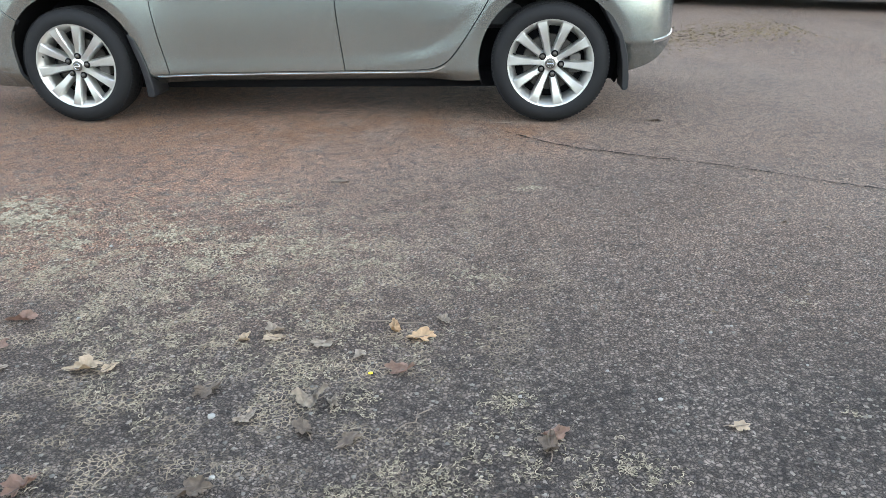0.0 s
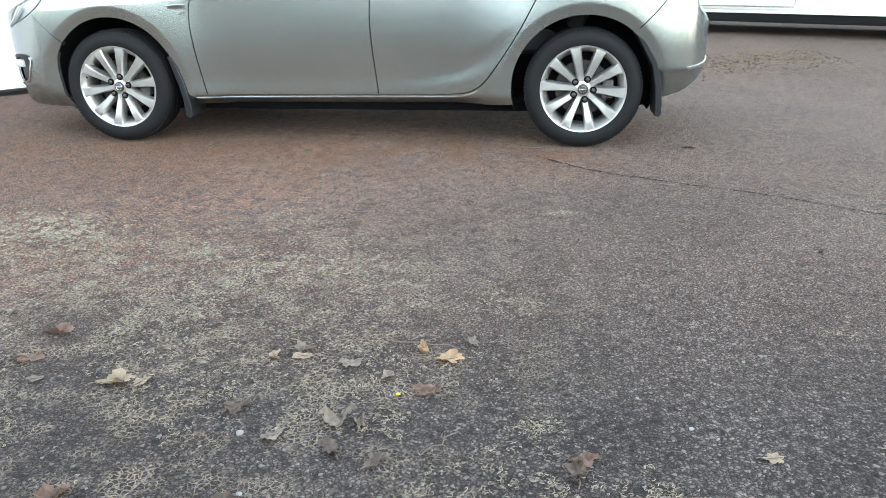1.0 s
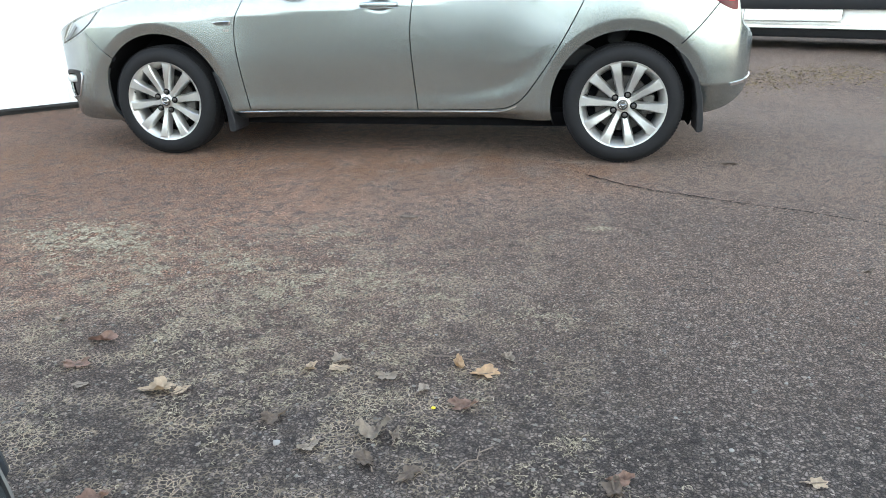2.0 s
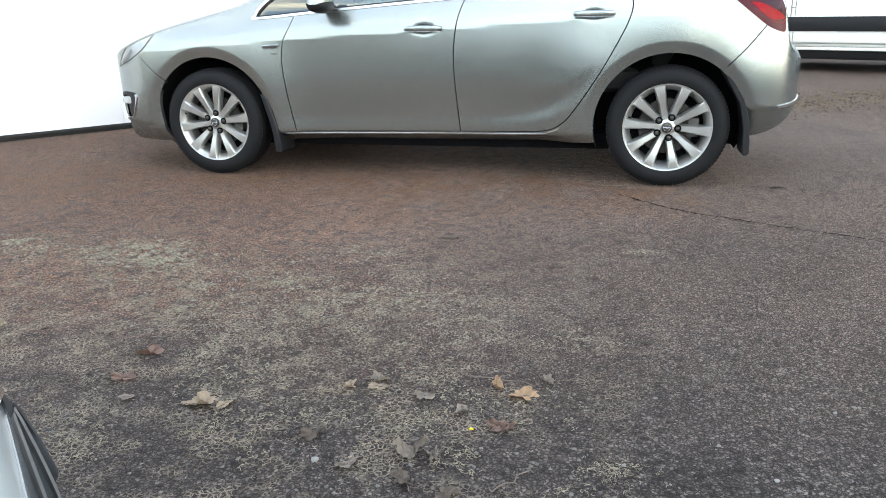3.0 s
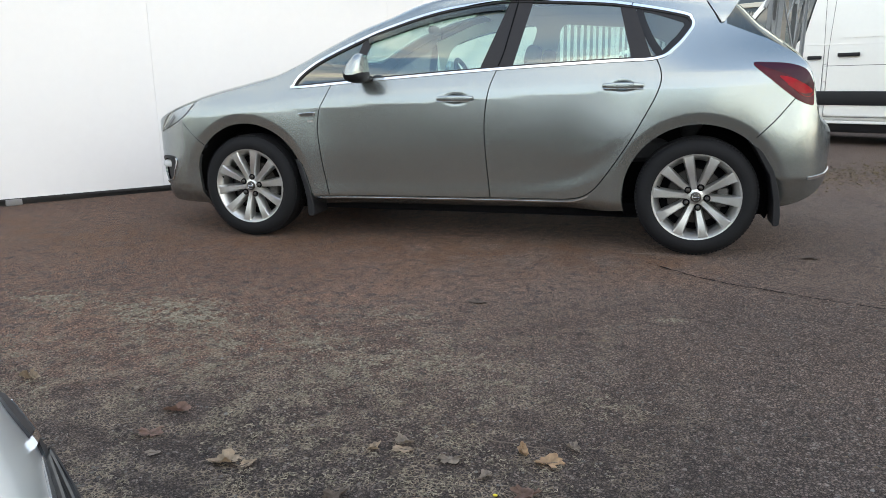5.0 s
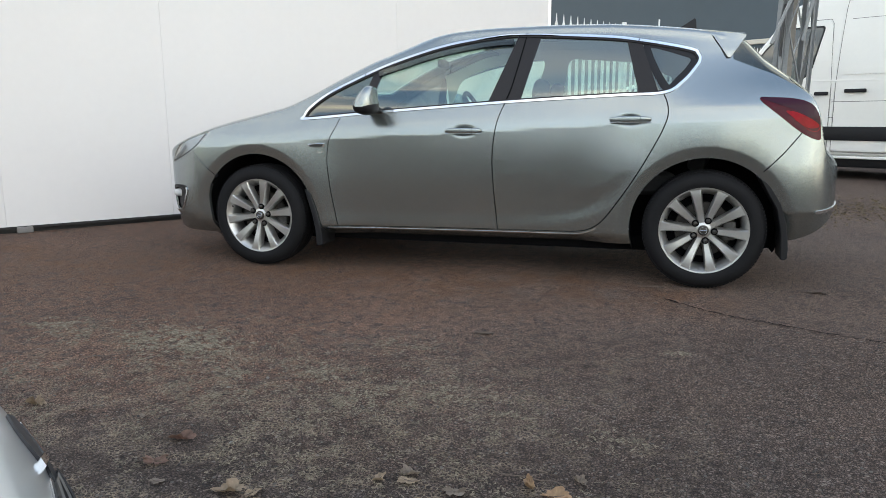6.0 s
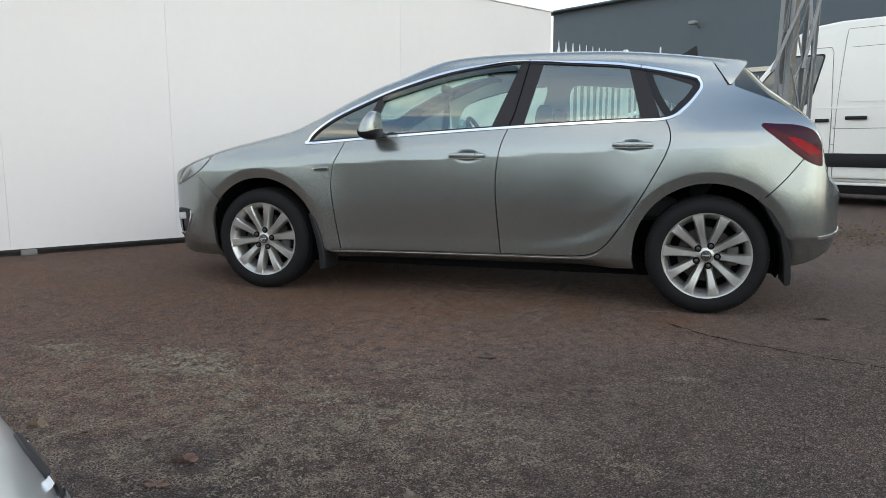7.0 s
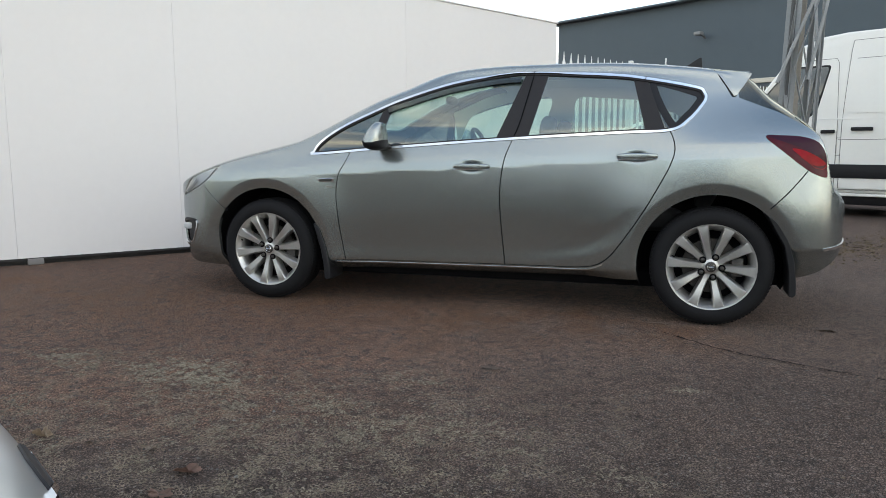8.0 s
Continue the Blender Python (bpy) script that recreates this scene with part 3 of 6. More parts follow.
def panel_of(x, q):
    """Which panel a spot of the skin belongs to."""
    zs = shoulder(x)
    th = (q - zs) / CROWN_WAY
    z = q
    if any(math.hypot(x - c, z - TYRE) < ARCH for c in (0.0, BASE)) or q < low_z(x): return None
    if inside(WINDOW_F, x, q):
        s = (q - 1.03) / 0.32
        for k, ((a, b), (c, d)) in enumerate(PILLARS):
            if a + (b - a) * s < x < c + (d - c) * s: return "pillar_trim"
        if x < 0.78: return "quarter_window_front"
        return "window_front" if x < 1.65 else "window_rear" if x < 2.3 else "quarter_window_rear"
    if inside(TAIL_F, x, q): return "tail_lamp"
    if inside(HEAD_F, x, q): return "headlamp"
    if inside(FOG_F, x, q): return "fog_recess"
    if th > 0.62:
        if 0.24 + 0.22 * (1 - th / 1.57) < x < 1.06 + 0.16 * (th / 1.57): return "windscreen"
    if 2.80 < x < 3.17 + 0.03 * max(0.0, th) and q > 1.232 - 0.415 * (x - 2.80) and th < 9: return "rear_window"
    if th > -0.02 or (z > 0.8 and x < 0.35 and z > along(BONNET, z) * 0 + curve([a for a, _ in BONNET], [b for _, b in BONNET], x)):
        if x < 0.45 and th < 99: return "bonnet" if x > -0.72 else "front_bumper"
        if x > 2.9: return "tailgate" if x < 3.255 else "rear_bumper"
        return "roof"
    if z > 0.96 and x < 2.52 and not (x < 0.575 and z < 1.0): return "roof"
    if 0.36 < x < 2.3 and z < curve([0.36, 1.0, 1.548, 1.96, 2.05, 2.12], [0.256, 0.264, 0.269, 0.271, 0.280, 0.300], x): return "sill_cover"
    if 0.36 < x < 2.3 and z < curve([0.47, 1.0, 1.55, 1.96, 2.05, 2.12, 2.19, 2.3], [0.274, 0.281, 0.286, 0.288, 0.300, 0.335, 0.413, 0.57], x): return "sill"
    if x < -0.34 and z < lip_z(x): return "front_lip"
    if x < along(BUMP_F, z) and z < 0.73 or x < -0.46: return "front_bumper"
    if x < along(DOOR_F, z): return "front_wing"
    if x < along(DOOR_B, z): return "door_front"
    if x < along(DOOR_R, z) and not (z < 0.42 and x > 2.19): return "door_rear"
    if x > along(BUMP_R, z) and z < 0.855 and x > 2.9: return "rear_bumper"
    return "rear_wing" if x < 3.205 or z < 0 else ("tailgate" if z > 0.82 else "rear_bumper")


def ribbon(line, width):
    """A closed strip round an open line."""
    p = fine_line(line, 6)
    l, r = [], []
    for i, a in enumerate(p):
        d = (p[min(i + 1, len(p) - 1)] - p[max(i - 1, 0)]).normalized()
        m = Vector((-d.y, d.x)) * width / 2
        l.append(a + m); r.append(a - m)
    return l + r[::-1]


def in_q(line):
    return [(p[0], over(p[0], p[1])) for p in line]


WINDOW_F = in_q(fine_line(WINDOW, 6, True))
TAIL_F = in_q(fine_line(TAIL_LAMP, 5, True))
HEAD_F = in_q(fine_line(HEAD_LAMP, 5, True))
FOG_F = in_q(fine_line(FOG, 4, True))
GAPS = [in_q(ribbon(l, 0.0014 if l is BONNET else 0.006)) for l in (DOOR_F, DOOR_B, DOOR_R, SILL, BUMP_F, BUMP_R, TAILGATE, BONNET)]
GAPS.append(in_q(ribbon([(1.585, 1.01), (1.62, 1.12), (1.675, 1.41)], 0.006)))


CHAMBER = [(p.x, p.y) for p in fine_line([(3.05, 0.955), (3.10, 0.948), (3.165, 0.918), (3.204, 0.89), (3.206, 0.872), (3.165, 0.868), (3.12, 0.893), (3.08, 0.925)], 5, True)]


def skin_faces():
    """Triangles of the near side's skin, sorted by panel; shut lines are left open."""
    from mathutils.geometry import delaunay_2d_cdt
    pts, edges = [], []

    def loop(poly, closed=True):
        k = len(pts)
        pts.extend(Vector(p) for p in poly)
        n = len(poly)
        edges.extend((k + i, k + (i + 1) % n) for i in range(n if closed else n - 1))

    xs = [NOSE + 0.0006]
    while xs[-1] < TAIL - 0.0006:
        x = xs[-1]
        near = min(x - NOSE, TAIL - x)
        xs.append(min(TAIL - 0.0006, x + (0.0016 if near < 0.006 else 0.006 if near < 0.05 else 0.012 if near < 0.10 else 0.006 if x > 3.14 else 0.018)))
    for x in xs:
        q = low_z(x)
        end = shoulder(x) + CROWN_WAY * math.pi / 2
        col = []
        while q < end - 0.009:
            col.append((x, q))
            q += 0.017
        col.append((x, end))
        pts.extend(Vector(p) for p in col)
    for hx, hz in HANDLES:
        for i in range(-12, 13):
            for j in range(-7, 8): pts.append(Vector((hx + i * 0.0105 + 0.0013, hz + j * 0.008 + 0.0011)))
    for i in range(130):
        x = 0.36 + i * 0.0156
        for e in (-0.045, -0.03, -0.015, 0.0, 0.015, 0.03, 0.045): pts.append(Vector((x, blade_z(x) + e)))
    for c in (0.0, BASE):
        for r in [LIP - 0.018 + 0.006 * k for k in range(7)]:
            for i in range(130):
                a = math.radians(-30 + 240 * i / 129)
                pts.append(Vector((c + r * math.cos(a), TYRE + r * math.sin(a))))
        loop([(c + ARCH * math.cos(math.radians(360 * i / 120)), TYRE + ARCH * math.sin(math.radians(360 * i / 120))) for i in range(120)])
    for poly in (WINDOW_F, TAIL_F, HEAD_F, FOG_F, *GAPS): loop(poly)
    for (a, b), (c, d) in PILLARS:
        for f, g in ((a, b), (c, d)): loop([(f - (g - f) * 0.5, 0.87), (g + (g - f) * 0.3, 1.446)], False)
    loop([(x, low_z(x)) for x in xs], False)
    top = CROWN_WAY * math.pi / 2
    loop([(2.80 + 0.37 * i / 20, 1.232 - 0.415 * 0.37 * i / 20) for i in range(21)], False)
    loop([(2.80, 1.232 + 0.7 * i / 20) for i in range(21)], False)
    loop([(3.17 + 0.03 * max(0.0, t), shoulder(3.17) + CROWN_WAY * t) for t in [i / 10 - 0.1 for i in range(17)]], False)
    for a, b in ((0.46, -0.22), (1.06, 0.16)):
        loop([(a + b * t / 1.57, shoulder(a + b * t / 1.57) + CROWN_WAY * t) for t in [0.62 + 0.95 * i / 16 for i in range(17)]], False)
    loop([(0.40 + 0.72 * i / 30, shoulder(0.40 + 0.72 * i / 30) + CROWN_WAY * 0.62) for i in range(31)], False)
    loop([(x, curve([0.36, 1.0, 1.548, 1.96, 2.05, 2.12], [0.256, 0.264, 0.269, 0.271, 0.280, 0.300], x)) for x in [0.36 + 0.02 * k for k in range(98)]], False)
    loop([(2.925, 1.018), (3.10, 0.955), (3.24, 0.87)], False)
    loop(CHAMBER)
    loop([(x, lip_z(x)) for x in [-0.929 + 0.0105 * k for k in range(57)]], False)
    vs, _, fs, *_ = delaunay_2d_cdt(pts, edges, [], 0, 1e-6)
    keep = {}
    for f in fs:
        c = sum((vs[i] for i in f), Vector((0, 0))) / len(f)
        if not NOSE < c.x < TAIL or c.y < low_z(c.x) or c.y > shoulder(c.x) + CROWN_WAY * math.pi / 2: continue
        if any(min(p[0] for p in g) < c.x < max(p[0] for p in g) and inside(g, c.x, c.y) for g in GAPS) and not inside(WINDOW_F, c.x, c.y): continue
        k = panel_of(c.x, c.y)
        if k: keep.setdefault(k, []).append([vs[i] for i in f])
    return keep


def skin_mesh(name, tris, sides, out, mat, parent, label="", edge=0.0):
    """One panel; sides holds -1 for the near side, 1 for the far side. edge: how deep its rim turns in."""
    index, co, nor, faces = {}, [], [], []
    for s in sides:
        for tri in tris:
            ids = []
            for v in tri:
                key = (s, round(v.x, 5), round(v.y, 5))
                if key not in index:
                    p, nn = skin(v.x, v.y, out)
                    index[key] = len(co)
                    co.append((p.x, p.y * -s, p.z)); nor.append((nn.x, nn.y * -s, nn.z))
                ids.append(index[key])
            if len(set(ids)) < 3: continue
            faces.append(ids if s < 0 else ids[::-1])
    if edge:
        seen = {}
        for f in faces:
            for a, b in zip(f, f[1:] + f[:1]):
                seen[(a, b)] = seen.get((a, b), 0) + 1
        rim = [e for e in seen if (e[1], e[0]) not in seen]
        low = {}
        for a in sorted({i for e in rim for i in e}):
            low[a] = len(co)
            co.append(tuple(c - edge * k for c, k in zip(co[a], nor[a]))); nor.append(nor[a])
        faces += [[b, a, low[a], low[b]] for a, b in rim]
    me = bpy.data.meshes.new(name)
    me.from_pydata(co, [], faces)
    me.validate()
    for f in me.polygons: f.use_smooth = True
    if len(me.vertices) == len(nor): me.normals_split_custom_set_from_vertices(nor)
    me.materials.append(mat)
    ob = new(name, me)
    ob.parent = parent
    return tagged(ob, label)


def band(name, line, width, lift, mat, parent, closed=True, sides=(-1, 1), base=0.0):
    """A raised strip laid along a line on the skin, one mesh a side."""
    k = len(line)
    for s in sides:
        bm = bmesh.new()
        rows = []
        for i, a in enumerate(line):
            a = Vector(a)
            p, q = Vector(line[(i - 1) % k if closed else max(0, i - 1)]), Vector(line[(i + 1) % k if closed else min(k - 1, i + 1)])
            d = (q - p).normalized()
            m = Vector((-d.y, d.x)) * width / 2
            row = []
            for u, h in ((1, base), (0.85, lift), (-0.85, lift), (-1, base)):
                c = a + m * u
                pt, _ = skin(c.x, c.y, h)
                row.append(bm.verts.new((pt.x, pt.y * -s, pt.z)))
            rows.append(row)
        for a, b in zip(rows, rows[1:] + ([rows[0]] if closed else [])):
            for j in range(3): bm.faces.new((a[j], a[j + 1], b[j + 1], b[j]))
        part(name, bm, mat, parent)


# ---- wheel ----
def build_wheel(car, x, side, turned):
    """One wheel; side -1 is the near side. Its face looks outwards."""
    w = thing("wheel", "", "", None)
    w.parent = car
    w.matrix_basis = pose(x, side * 0.885, TYRE, 0, 0 if side < 0 else 0, 0 if side < 0 else 180)
    R = TYRE
    part("tyre", lathe([(0.222, 0.018), (0.236, 0.006), (0.262, -0.002), (0.288, 0.004), (0.304, 0.014), (0.314, 0.030), (0.319, 0.046), (0.3205, 0.047), (0.323, 0.060), (0.323, 0.085),
                        (0.317, 0.086), (0.317, 0.092), (0.323, 0.093), (0.324, 0.115), (0.318, 0.116), (0.318, 0.124), (0.324, 0.125), (0.323, 0.150), (0.317, 0.151), (0.317, 0.157),
                        (0.323, 0.158), (0.320, 0.180), (0.306, 0.200), (0.28, 0.212), (0.235, 0.205), (0.218, 0.19)], 96), RUBBER, w)
    # shoulder blocks of the tread
    bm = bmesh.new()
    for i in range(96):
        a = 2 * math.pi * i / 96
        m = Matrix.Rotation(a, 4, "Y")
        b = bmesh.ops.create_cube(bm, size=1)["verts"]
        for v in b:
            v.co = m @ Vector((0.3165 + v.co.x * 0.006, 0.036 + v.co.y * 0.022, v.co.z * 0.0135))
    tagged(part("tread", bm, RUBBER, w, flat=True), kind="stuff")
    part("rim", lathe([(0.2335, 0.016), (0.236, 0.011), (0.233, 0.007), (0.227, 0.008), (0.222, 0.014), (0.214, 0.026), (0.202, 0.046), (0.195, 0.075), (0.193, 0.17), (0.205, 0.19)], 96), ALLOY, w)
    for i in range(10):
        a0 = -radians(turned + 36 * i)
        bm = bmesh.new()
        rows = []
        for k in range(13):
            t = k / 12
            r = 0.040 + (0.224 - 0.040) * t
            half = curve([0.04, 0.07, 0.095, 0.13, 0.18, 0.208, 0.224], [0.0165, 0.0160, 0.0165, 0.0190, 0.0230, 0.0262, 0.034], r)
            y = 0.028 - 0.018 * math.sin(t * 1.7) ** 2
            row = [bm.verts.new((r, y + dy, h * half + e)) for h, e, dy in ((-1, -0.006, 0.050), (-1, -0.002, 0.014), (-1, 0.0015, 0.004), (-0.78, 0.0, 0.0), (0.78, 0.0, 0.0), (1, -0.0015, 0.004), (1, 0.002, 0.014), (1, 0.006, 0.050))]
            rows.append(row)
        for a, b in zip(rows, rows[1:]):
            for j in range(7): bm.faces.new((a[j], a[j + 1], b[j + 1], b[j]))
        bm.faces.new(rows[0]); bm.faces.new(rows[-1][::-1])
        bmesh.ops.transform(bm, matrix=Matrix.Rotation(a0, 4, "Y"), verts=bm.verts)
        part("spoke", bm, ALLOY, w)
    part("hub", lathe([(0.001, 0.025), (0.030, 0.025), (0.034, 0.027), (0.046, 0.0285), (0.056, 0.034), (0.062, 0.045), (0.064, 0.07), (0.001, 0.07)], 40), ALLOY, w)
    cap = part("centre_cap", lathe([(0.001, 0.0165), (0.020, 0.017), (0.027, 0.019), (0.029, 0.026)], 32), STEEL, w, "dark centre cap with a chrome ring")
    part("emblem_ring", lathe([(0.0165, 0.015), (0.0178, 0.0135), (0.019, 0.015)], 32), CHROME, cap)
    part("emblem_bar", box(-0.018, 0.018, 0.0120, 0.0150, -0.002, 0.003, 0.001, 1), CHROME, cap)
    for i in range(5):
        a = radians(turned + 72 * i)
        c, s = 0.057 * math.cos(a), 0.057 * math.sin(a)
        part("bolt_recess", lathe([(0.0195, 0.029), (0.0185, 0.0245), (0.0165, 0.0245), (0.0150, 0.0262), (0.001, 0.0262)], 20, at=(c, 0, s)), LINER, w)
        part("wheel_bolt", lathe([(0.001, 0.014), (0.0085, 0.0155), (0.0115, 0.019), (0.0115, 0.030)], 8, at=(c, 0, s)), STEEL, w)
    part("brake_disc", lathe([(0.06, 0.085), (0.148, 0.085), (0.150, 0.088), (0.150, 0.105), (0.06, 0.105)], 64), DISC, w, "worn steel brake disc")
    part("brake_caliper", box(0.105, 0.168, 0.060, 0.125, -0.055, 0.050, 0.012), CALIPER, w)
    part("backing", lathe([(0.001, 0.13), (0.20, 0.13)], 48), LINER, w)
    part("valve", rod((-0.19, 0.02, 0.05), (-0.205, 0.036, 0.054), 0.004), RUBBER, w)
    return w


# ---- the hatchback with its parts ----
MIRROR = (0.806, 0.996)     # where the mirror's shell meets its base


def mirror_shell(outline, side):
    """An (x, z) outline drawn out sideways, fuller in the middle and rounded at both ends."""
    bm = bmesh.new()
    rows = []
    outline = fine_line(outline, 4)
    for k in range(19):
        u = -1 + k / 9
        f = (1 - abs(u) ** 3.2) ** 0.55 if abs(u) < 1 else 0.0
        f = max(f, 0.02)
        rows.append([bm.verts.new((MIRROR[0] + x * (0.35 + 0.65 * f) - 0.012 * u * u, side * (0.985 + 0.100 * u), MIRROR[1] + z * f)) for x, z in outline])
    n = len(outline)
    for a, b in zip(rows, rows[1:]):
        for j in range(n): bm.faces.new((a[j], a[(j + 1) % n], b[(j + 1) % n], b[j]))
    bm.faces.new(rows[0]); bm.faces.new(rows[-1][::-1])
    return bm


INNER_WINDOWS = [[(0.83, 0.985), (1.10, 1.003), (1.48, 1.022), (1.535, 1.20), (1.583, 1.352), (1.45, 1.358), (1.17, 1.312), (0.96, 1.24), (0.87, 1.12)],
                 [(1.70, 1.038), (2.0, 1.05), (2.295, 1.062), (2.278, 1.20), (2.235, 1.322), (2.10, 1.342), (1.90, 1.357), (1.775, 1.350), (1.735, 1.20)],
                 [(2.435, 1.085), (2.475, 1.105), (2.53, 1.165), (2.535, 1.205), (2.46, 1.245), (2.375, 1.262), (2.40, 1.18)]]


def lining_faces():
    """Triangles of the cabin's inner trim: door cards, pillars and headliner, open at the windows."""
    from mathutils.geometry import delaunay_2d_cdt
    pts, edges, holes = [], [], []
    top = CROWN_WAY * math.pi / 2
    for i in range(60):
        x = 0.62 + i * 0.037
        end = shoulder(x) + top
        k = int((end - 0.62) / 0.04)
        pts.extend(Vector((x, 0.62 + (end - 0.62) * j / k)) for j in range(k + 1))
    for line in INNER_WINDOWS:
        poly = in_q([(p.x, p.y) for p in fine_line(line, 4, True)])
        k, n = len(pts), len(poly)
        pts.extend(Vector(p) for p in poly)
        edges.extend((k + i, k + (i + 1) % n) for i in range(n))
        holes.append(poly)
    vs, _, fs, *_ = delaunay_2d_cdt(pts, edges, [], 0, 1e-6)
    out = []
    for f in fs:
        c = sum((vs[i] for i in f), Vector((0, 0))) / len(f)
        th = (c.y - shoulder(c.x)) / CROWN_WAY
        if c.y > shoulder(c.x) + top or th > 0.2 and not 1.24 < c.x < 2.66 or c.x < 0.80 and c.y > 0.95: continue
        if c.x > 2.2 and c.y < 0.86: continue
        if not any(inside(h, c.x, c.y) for h in holes): out.append([vs[i] for i in f])
    return out


def build_hatchback(at):
    car = thing("hatchback_car", "silver-grey five-door hatchback parked on asphalt, clean metallic paint", "car", at, "parked silver cars")
    faces = skin_faces()
    both, near, far = (-1, 1), (-1,), (1,)
    for k in ("bonnet", "roof", "front_bumper", "rear_bumper", "tailgate"):
        skin_mesh(k, faces[k], both, 0, PAINT, car, edge=0.012)
    skin_mesh("front_lip", faces["front_lip"], both, -0.006, PAINT, car, "body-coloured lip under the front bumper", 0.012)
    skin_mesh("windscreen", faces["windscreen"], both, -0.004, PANE, car, "clear laminated windscreen")
    skin_mesh("rear_window", faces["rear_window"], both, -0.004, DARK_PANE, car, "dark tinted rear window")
    doors = {}
    for side in (near, far):
        for k in ("front_wing", "door_front", "door_rear", "rear_wing", "sill"):
            doors[(k, side)] = skin_mesh(k, faces[k], side, 0, PAINT, car, edge=0.012)
        skin_mesh("sill_cover", faces["sill_cover"], side, -0.004, PAINT, car, "body-coloured lower sill", 0.01)
        for k, host in (("window_front", "door_front"), ("window_rear", "door_rear"), ("quarter_window_front", "door_front"), ("quarter_window_rear", "rear_wing")):
            ob = skin_mesh(k.replace("window_front", "window").replace("window_rear", "window"), faces[k], side, -0.006, SHADED_PANE if k == "quarter_window_front" else QUARTER_PANE if k == "quarter_window_rear" else PANE, doors[(host, side)], "green-tinted side glass")
        for lo, hi in ((0, 1.2), (1.2, 2.0), (2.0, 3.0)):
            skin_mesh("pillar_trim", [t for t in faces["pillar_trim"] if lo < t[0].x < hi], side, -0.003, TRIM, car, "satin black pillar trim", 0.01)
        lamp = skin_mesh("tail_lamp", faces["tail_lamp"], side, 0.004, RED, car, "dark red tail lamp with a smoked upper half", 0.02)
        skin_mesh("lamp_lens", [t for t in faces["tail_lamp"] if sum(v.y for v in t) / 3 > curve([2.925, 3.10, 3.24], [1.018, 0.955, 0.87], sum(v.x for v in t) / 3)], side, 0.0046, SMOKE, lamp, "smoked upper lens")
        skin_mesh("bulb_chamber", [t for t in faces["tail_lamp"] if inside(CHAMBER, sum(v.x for v in t) / 3, sum(v.y for v in t) / 3)], side, 0.0051, RED_CORE, lamp, "bright red bulb chamber")
        # highlight streak on the lamp, laid on as a brighter red strip
        band("lens_rib", fine_line([(3.09, 0.915), (3.13, 0.885), (3.165, 0.858), (3.20, 0.852), (3.215, 0.87)], 5), 0.003, 0.0058, RED_CORE, lamp, closed=False, sides=side)
        head = skin_mesh("headlamp", faces["headlamp"], side, 0.002, LENS, car, "clear swept-back headlamp")
        skin_mesh("reflector", faces["headlamp"], side, -0.012, LAMP_SILVER, head, "silver headlamp reflector")
        s = side[0]
        part("lamp_barrel", lathe([(0.001, 0.0), (0.05, 0.012), (0.055, 0.05)], 24, axis="y", at=(-0.545, 0.0, 0.745)), LAMP_SILVER, head).location = (0, s * 0.80 if s > 0 else -0.80, 0)
    band("headlamp_trim", [(p.x, over(p.x, p.y)) for p in fine_line([(-0.36, 0.838), (-0.43, 0.765), (-0.52, 0.713), (-0.62, 0.676), (-0.69, 0.66)], 5)], 0.005, 0.004, TRIM, car, closed=False)
    band("lamp_divider", [(p.x, over(p.x, p.y)) for p in fine_line([(-0.655, 0.682), (-0.60, 0.722), (-0.55, 0.778)], 5)], 0.006, 0.005, CHROME, car, closed=False)
    band("lamp_shade", [(p.x, over(p.x, p.y)) for p in fine_line([(-0.635, 0.682), (-0.575, 0.715), (-0.52, 0.762)], 5)], 0.020, 0.0038, GALV, car, closed=False)
    band("pillar_gap", [(p.x, over(p.x, p.y)) for p in fine_line([(1.587, 1.02), (1.62, 1.12), (1.672, 1.395)], 6)], 0.006, 0.0005, LINER, car, closed=False, base=-0.004)
    # dark printed border of the rear quarter glass
    border = []
    rim = fine_line([(2.452, 1.072), (2.545, 1.128), (2.598, 1.192), (2.616, 1.228), (2.608, 1.254), (2.568, 1.281), (2.335, 1.330)], 5, True)
    for i, p in enumerate(rim):
        d = (rim[(i + 1) % len(rim)] - rim[i - 1]).normalized()
        border.append(p + Vector((-d.y, d.x)) * 0.014)
    band("glass_border", [(p.x, over(p.x, p.y)) for p in border], 0.040, -0.0035, BLACK, car, base=-0.0045)
    # chrome surround of the windows
    line = fine_line(WINDOW, 6, True)
    band("window_surround", [(p.x, over(p.x, p.y)) for p in line], 0.0158, 0.006, CHROME, car)
    inner = []
    for i, p in enumerate(line):
        d = (line[(i + 1) % len(line)] - line[i - 1]).normalized()
        inner.append(p + Vector((-d.y, d.x)) * 0.012)
    band("window_seal", [(p.x, over(p.x, p.y)) for p in inner], 0.008, 0.002, TRIM, car, base=-0.01)
    band("sill_strip", [(p.x, p.y) for p in fine_line([(0.47, 0.262), (1.0, 0.269), (1.548, 0.274), (1.96, 0.276), (2.05, 0.287), (2.11, 0.312)], 8)], 0.006, 0.003, CHROME, car, closed=False)
    band("bumper_strip", [(p.x, p.y) for p in fine_line([(3.225, 0.437), (3.28, 0.442), (3.33, 0.447), (3.37, 0.452), (3.388, 0.455)], 5)], 0.016, 0.006, CHROME, car, closed=False)
    band("fog_surround", FOG_F[4:17], 0.012, 0.006, CHROME, car, closed=False)
    band("fog_brow", FOG_F[0:5], 0.022, 0.004, BLACK, car, closed=False)
    # dark lining behind the gaps, floor and wheel housings
    lining = []
